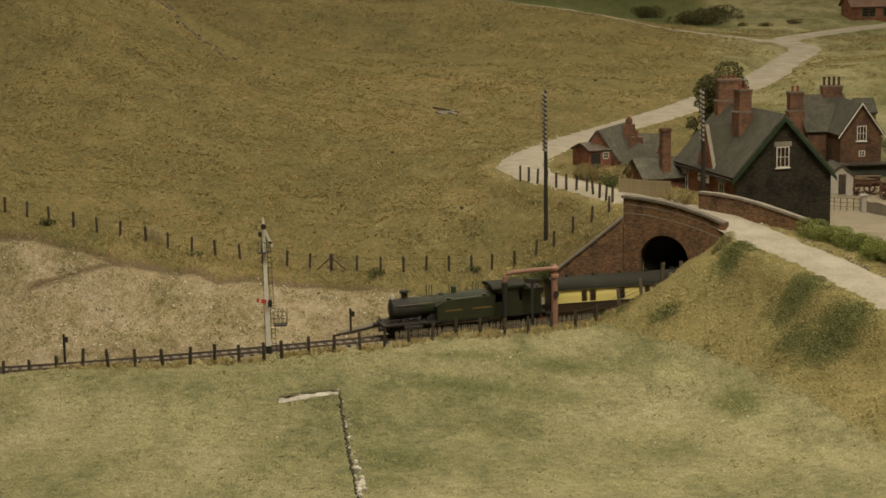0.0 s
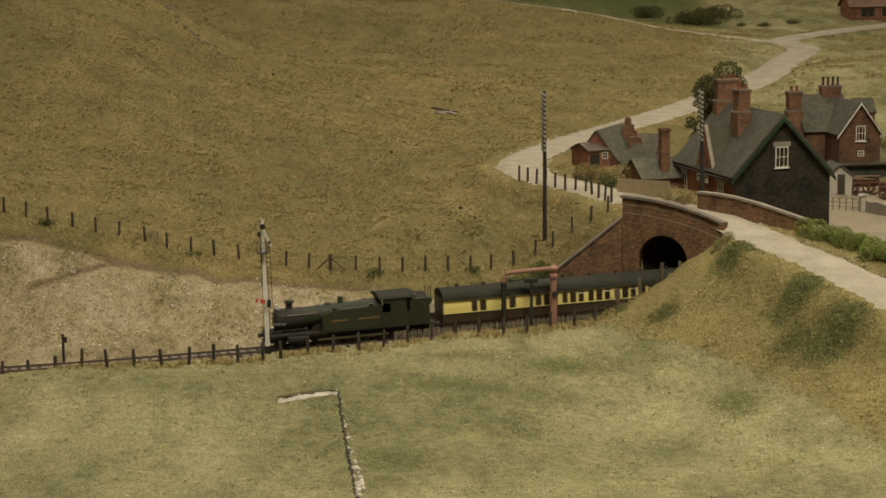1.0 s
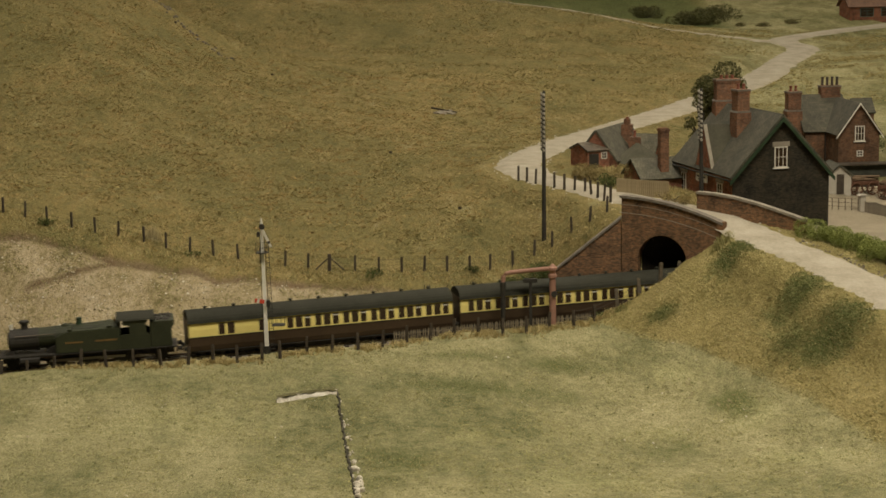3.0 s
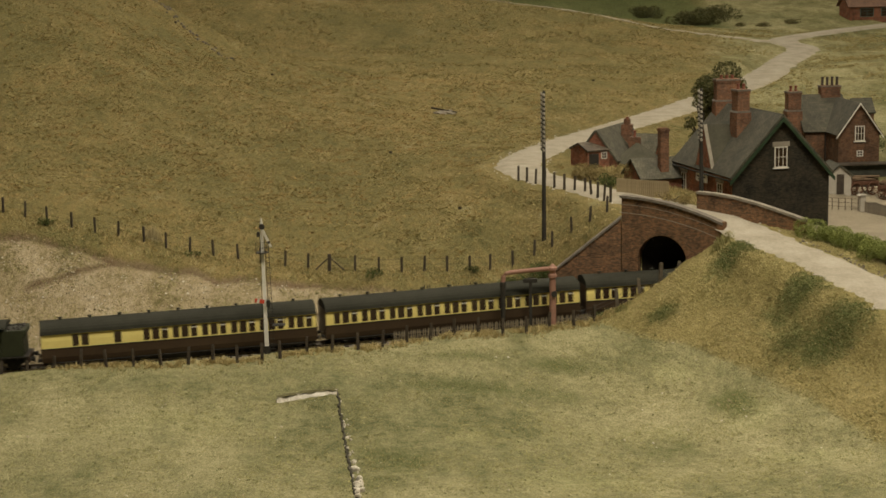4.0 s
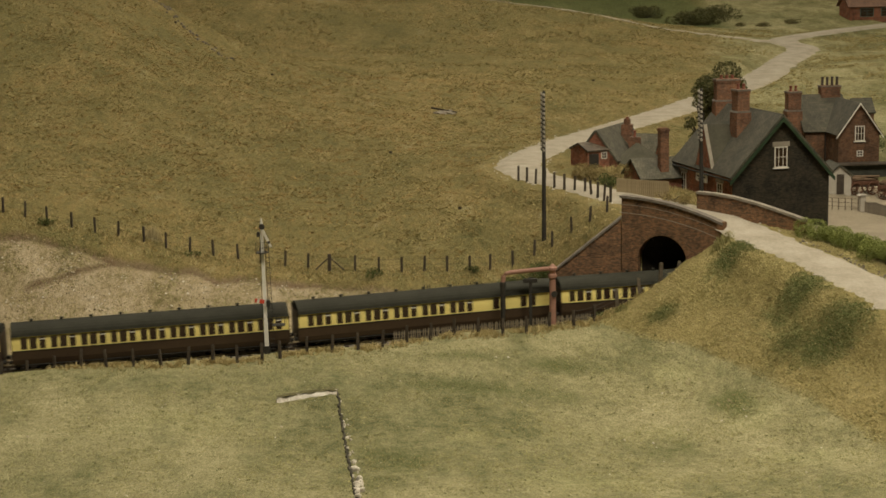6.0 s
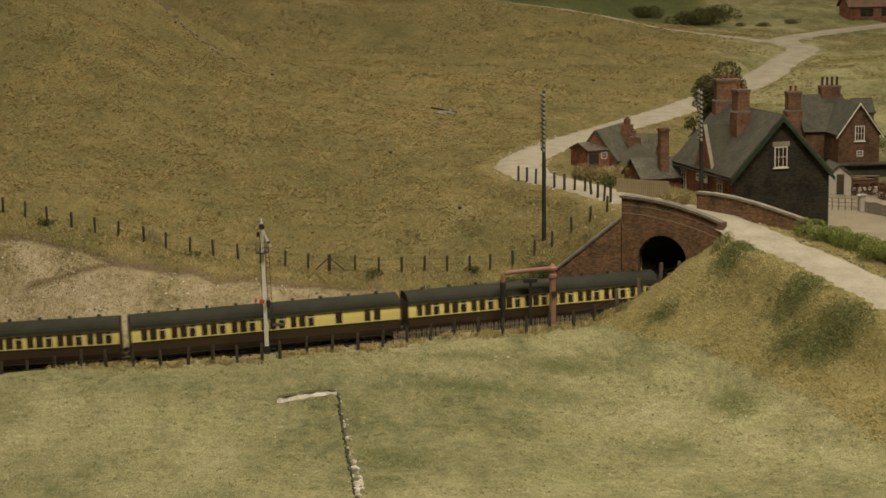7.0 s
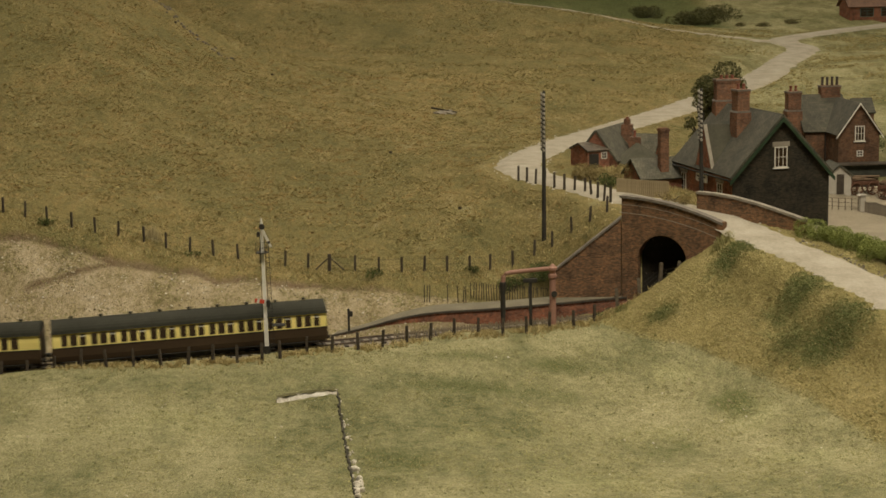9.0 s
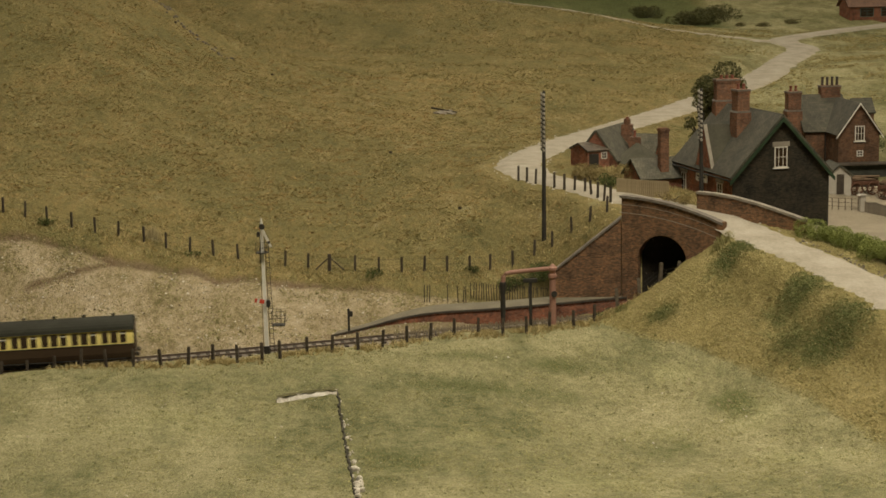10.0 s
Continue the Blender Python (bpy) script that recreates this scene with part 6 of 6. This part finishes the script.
CHIP = leafy("chalk_chips", [(0, (0.28, 0.23, 0.15)), (0.6, (0.46, 0.40, 0.29)), (1, (0.72, 0.66, 0.54))])
CLOD = leafy("earth_clods", [(0, (0.11, 0.085, 0.045)), (1, (0.24, 0.19, 0.11))])
for nm, label, count, size, material, seed in (("chalk_rubble", "broken chalk stones on the cutting slope", 9000, 0.12, CHIP, 9), ("earth_crumbs", "brown crumbs of earth on the cutting slope", 6000, 0.1, CLOD, 19)):
    x, y = clustered(rng, count, -40, 4, 126, 139, 0.4, 1.4, -0.1)
    k = (y < chalk_edge(x) - 0.1) & (y > np.interp(x, TX, TY) + 1.9)
    pebbles(nm, label, x[k], y[k], 0.025, size, material, seed)
x, y = clustered(rng, 700, -34, 30, 92, 124, 0.3, 1.6, -0.1)
k = (y < np.interp(x, TX, TY) - 3.2) & (road_distance(x, y) > 3)
pebbles("field_flints", "scattered pale flints in the near field", x[k], y[k], 0.02, 0.1, CHIP, 20)
k = np.arange(-46, 20, 0.02)
x = k + rng.normal(0, 0.1, len(k))
pebbles("ballast_stones", "loose ballast stones beside the rails", x, np.interp(x, TX, TY) + rng.choice([-1, 1], len(k)) * rng.uniform(0.9, 1.9, len(k)), 0.03, 0.08, CLOD, 21)
x, y = zip(*spaced([(-37.5, 241), (-33, 233), (-26, 225)], 60))
stones("ledge_stones", "grey stones along the spur of the hill", np.array(x) + rng.normal(0, 0.35, 60), np.array(y) + rng.normal(0, 0.6, 60), 0.1, 0.35, DARK_STONE, 10)


x, y = zip(*spaced([(26.0, 131.2), (28.6, 127.4), (30.6, 123.2), (32.6, 118)], 90))
stones("verge_stones", "loose grey stones along the hedge side of the lane", np.array(x) + rng.normal(0.2, 0.3, 90), np.array(y) + rng.normal(0.1, 0.3, 90), 0.04, 0.14, DARK_STONE, 14)


def road_edges():
    line = ROAD_LINE[(ROAD_LINE[:, 1] > 104) & (ROAD_LINE[:, 1] < 240)]
    d = np.gradient(line[:, :2], axis=0)
    n = np.stack([d[:, 1], -d[:, 0]], 1) / np.linalg.norm(d, axis=1)[:, None]
    i = rng.integers(0, len(line), 300)
    off = rng.choice([-1, 1], 300) * rng.normal(2.45, 0.25, 300)
    stones("road_edge_stones", "crumbled chalk along the edges of the lane", line[i, 0] + n[i, 0] * off, line[i, 1] + n[i, 1] * off, 0.05, 0.16, CHALK, 17)


road_edges()


def old_wall():
    """The sunken edge in the field: a chalk face, then a crack lined with stones."""
    ob = thing("field_wall", at(0, 0, 0), "low chalk field wall sunk in turf with fallen stones", "wall")
    rr = random.Random(12)
    zz = lambda a, b: ground_z(a, b)
    bm = bmesh.new()
    line = [(-10.9 + 3.85 * i / 14 , 113.3 + 1.35 * i / 14) for i in range(15)]
    cols = []
    for i, (a, b) in enumerate(line):
        h = 0.36 - 0.12 * max(0, (i - 8) / 6) + rr.uniform(-0.09, 0.07)
        z = zz(a, b)
        cols.append([bm.verts.new(p) for p in ((a, b + rr.uniform(-0.1, 0.1), z - 0.2), (a, b + 0.3, z + h), (a, b + 0.5, z + h - 0.02), (a, b + 0.8, z - 0.3))])
    for p, q in zip(cols, cols[1:]):
        for i in range(3):
            bm.faces.new((p[i], q[i], q[i + 1], p[i + 1]))
    part("chalk_face", bm, DIRTY_CHALK, ob, "crumbling white chalk face")
    bm = bmesh.new()
    cols = []
    for i, (a, b) in enumerate(line):
        z = zz(a, b) + 0.36 - 0.12 * max(0, (i - 8) / 6) + rr.uniform(-0.03, 0.05)
        cols.append([bm.verts.new(p) for p in ((a, b + 0.22 + rr.uniform(-0.08, 0.08), z - rr.uniform(-0.02, 0.07)), (a, b + 0.4, z + 0.07), (a, b + 0.7, z + 0.04), (a, b + 1.0, z - 0.4))])
    for p, q in zip(cols, cols[1:]):
        for i in range(3):
            bm.faces.new((p[i], q[i], q[i + 1], p[i + 1]))
    part("turf_lip", bm, TURF_LIP, ob, "overhanging dark turf")
    crack = smoothed([(-7.05, 115.0, 0), (-6.75, 112.0, 0), (-6.45, 109.0, 0), (-6.1, 105.5, 0), (-5.75, 102, 0), (-5.3, 98, 0), (-4.9, 94, 0), (-4.4, 89, 0)], 0.35)
    bm = bmesh.new()
    prev = None
    for p in crack:
        z, j, w = zz(p.x, p.y), rr.uniform(-0.07, 0.07), rr.uniform(0.02, 0.09)
        ring = [bm.verts.new((p.x + j + a, p.y, z + h)) for a, h in ((-w - 0.06, -0.05), (-w, 0.1), (w, 0.07), (w + 0.05, -0.05))]
        if prev:
            for i in range(3):
                bm.faces.new((prev[i], ring[i], ring[i + 1], prev[i + 1]))
        prev = ring
    part("dark_edge", bm, SOIL, ob, "dark earthen crack")
    rock = None
    for i in range(46):
        p = crack[int(rr.random() ** 0.7 * (len(crack) - 1))]
        r = rr.uniform(0.07, 0.2) * (1.5 if p.y < 101 else 0.8)
        a, b = p.x + rr.uniform(0.0, 0.4), p.y + rr.uniform(-0.3, 0.3)
        m = at(a, b, zz(a, b) + r * 0.2) @ pose(0, 0, 0, rr.uniform(0, 90), rr.uniform(0, 90), rr.uniform(0, 360)) @ Matrix.Diagonal((r, r * 0.8, r * 0.6, 1))
        if rock is None:
            bm = bmesh.new()
            bmesh.ops.create_icosphere(bm, subdivisions=2, radius=1.0)
            for v in bm.verts:
                v.co *= 1 + 0.25 * noise.noise(v.co * 1.7)
            rock = part("stone", bm, CHALK, ob, "loose chalk stone", m=m)
        else:
            again(rock, m)


TURF_LIP = surface("dark_turf", (0.07, 0.066, 0.028), (0.17, 0.15, 0.065), 2, 9, 0.95)
DIRTY_CHALK = surface("dirty_chalk", (0.42, 0.37, 0.29), (0.80, 0.76, 0.67), 1.1, 7, 0.95, bump=0.7, depth=0.12, spec=0.1)
SOIL = surface("dark_soil", (0.03, 0.027, 0.018), (0.07, 0.06, 0.04), 2, 10, 0.95)
old_wall()


def outcrop():
    z = ground_z(0.5, 206)
    ob = thing("chalk_outcrop", at(0.5, 206, z), "small grey chalk scar with a fallen dark branch", "rock")
    bm = bmesh.new()
    bmesh.ops.create_icosphere(bm, subdivisions=3, radius=1.0)
    for v in bm.verts:
        v.co = Vector((v.co.x * 1.3, v.co.y * 1.2, v.co.z * 0.4)) * (1 + 0.3 * noise.noise(v.co * 2))
    part("scar", bm, STONE, ob)
    part("branch", rod((-1.6, -0.3, 0.7), (1.4, -0.6, 0.15), 0.12, 0.05, 6), TIMBER, ob)


outcrop()
posts("stump", "dark old stump on the hillside", "stumps", [(-33.5, 232), (-20.5, 222), (-5.0, 178), (1.5, 152), (20.3, 240)], 0.28, 0.14, 9, 12)


def white_shed():
    ob = thing("white_shed", at(33.1, 156.6, ground_z(34.2, 157), 2), "small whitewashed shed with slate roof and dark door", "shed")
    gabled(ob, 0.55, 2.65, 0, 3.6, -0.2, 1.6, 2.45, PLASTER, SLATE, "y", 0.12)
    part("door", box(1.35, 2.0, -0.06, -0.005, 0, 1.75, 0.02), TIMBER, ob, "dark plank door")
    part("jamb", box(2.0, 2.1, -0.07, -0.005, 0, 1.8, 0.01), PLASTER, ob, "pale door jamb")


white_shed()


def farm_cart(x, y, rz, seed):
    ob = thing("farm_cart", at(x, y, ground_z(x, y), rz), "old red-wheeled farm cart loaded with timber", "cart", "farm carts")
    for dx in (-0.75, 0.75):
        for s in (-1, 1):
            bm = lathe([(0.5, -0.05), (0.58, -0.05), (0.58, 0.05), (0.5, 0.05)], 16)
            bm.faces.ensure_lookup_table()
            bmesh.ops.delete(bm, geom=[f for f in bm.faces if len(f.verts) > 4], context="FACES_ONLY")
            for i in range(5):
                a = math.pi * i / 5
                rod((0.52 * math.cos(a), 0.52 * math.sin(a), 0), (-0.52 * math.cos(a), -0.52 * math.sin(a), 0), 0.03, seg=5, bm=bm)
            rod((0, 0, -0.09), (0, 0, 0.09), 0.09, seg=8, bm=bm)
            part("wheel", bm, CART_RED, ob, "faded red spoked wheel", m=at(dx, s * 0.6, 0.58) @ pose(0, 0, 0, 90, 0, 0))
    part("bed", box(-1.3, 1.3, -0.5, 0.5, 0.75, 0.9, 0.02), TIMBER, ob)
    for s in (-1, 1):
        part("side_board", box(-1.35, 1.35, s * 0.52 - 0.03, s * 0.52 + 0.03, 0.9, 1.25, 0.01), CART_RED, ob)
    part("shaft", rod((1.3, 0.2, 0.8), (2.3, 0.2, 0.6), 0.04, seg=6), TIMBER, ob)
    rr = random.Random(seed)
    for i in range(5):
        part("log", rod((rr.uniform(-1.5, -1.0), rr.uniform(-0.3, 0.3), 1.1 + 0.12 * i), (rr.uniform(0.9, 1.5), rr.uniform(-0.3, 0.3), 1.05 + 0.13 * i), 0.11, seg=7), OLD_LOG, ob, "brown log")


CART_RED = surface("faded_cart_red", (0.085, 0.04, 0.022), (0.15, 0.07, 0.038), 3, 12, 0.8)
OLD_LOG = surface("old_log", (0.09, 0.06, 0.035), (0.22, 0.15, 0.09), 2, 10, 0.9)
farm_cart(36.9, 157.5, 10, 1)
farm_cart(39.2, 155.5, -20, 2)


def yard():
    xs, ys = np.arange(27.5, 60, 0.8), np.arange(133.2, 166, 0.8)
    gx, gy = np.meshgrid(xs, ys)
    x, y = gx.ravel(), gy.ravel()
    idx = np.arange(len(x)).reshape(len(ys), len(xs))
    quads = np.stack([idx[:-1, :-1], idx[:-1, 1:], idx[1:, 1:], idx[1:, :-1]], -1).reshape(-1, 4)
    cx, cy = x[quads].mean(1), y[quads].mean(1)
    keep = (cx + 1.1 * (cy - 133) > 29.5 + 0.5 * np.sin(cy * 1.3)) & (road_distance(cx, cy) > 4.0) & (cy < 163 + np.sin(cx))
    ob = raw("yard", np.stack([x, y, ground_at(x, y) + 0.07], 1), quads[keep], YARD)
    tagged(ob, "bare trodden gravel yard beside the house", "yard", kind="structure")


yard()

# ---- the room around the layout ----


def room():
    def slab(name, label, x0, x1, y0, y1, z0, z1, material):
        s = 1 / K
        tagged(link(name, box(x0 * s, x1 * s, y0 * s, y1 * s, z0 * s, z1 * s), material), label, name.split("_")[0], kind="structure")
    slab("floor", "dark carpeted floor of the room", -4.2, 4.6, -2.7, 7.6, -1.1, -1.0, ROOM_FLOOR)
    slab("ceiling", "plain painted ceiling of the room", -4.2, 4.6, -2.7, 7.6, 2.0, 2.1, ROOM_WALL)
    slab("wall_south", "plain painted wall", -4.2, 4.6, -2.8, -2.7, -1.0, 2.0, ROOM_WALL)
    slab("wall_north", "plain painted wall behind the downs", -4.2, 4.6, 7.6, 7.7, -1.0, 2.0, ROOM_WALL)
    slab("wall_west", "plain painted wall", -4.3, -4.2, -2.7, 7.6, -1.0, 2.0, ROOM_WALL)
    slab("wall_east", "plain painted wall", 4.6, 4.7, -2.7, 7.6, -1.0, 2.0, ROOM_WALL)
    slab("baseboard", "dark timber fascia below the layout", -1.99, 2.28, 0.84, 0.876, -1.0, -0.06, TIMBER)
    for lx, ly, _ in LAMPS:
        ob = thing("ceiling_light", pose(lx, ly, 2.0), "long warm white ceiling light panel", "ceiling light", "ceiling lights")
        s = 1 / K
        part("frame", box(-1.14 * s, 1.14 * s, -0.29 * s, 0.29 * s, -0.035 * s, -0.002 * s, 0.3), ROOM_WALL, ob)
        part("diffuser", box(-1.1 * s, 1.1 * s, -0.25 * s, 0.25 * s, -0.042 * s, -0.036 * s), LAMP, ob)


room()

motions()
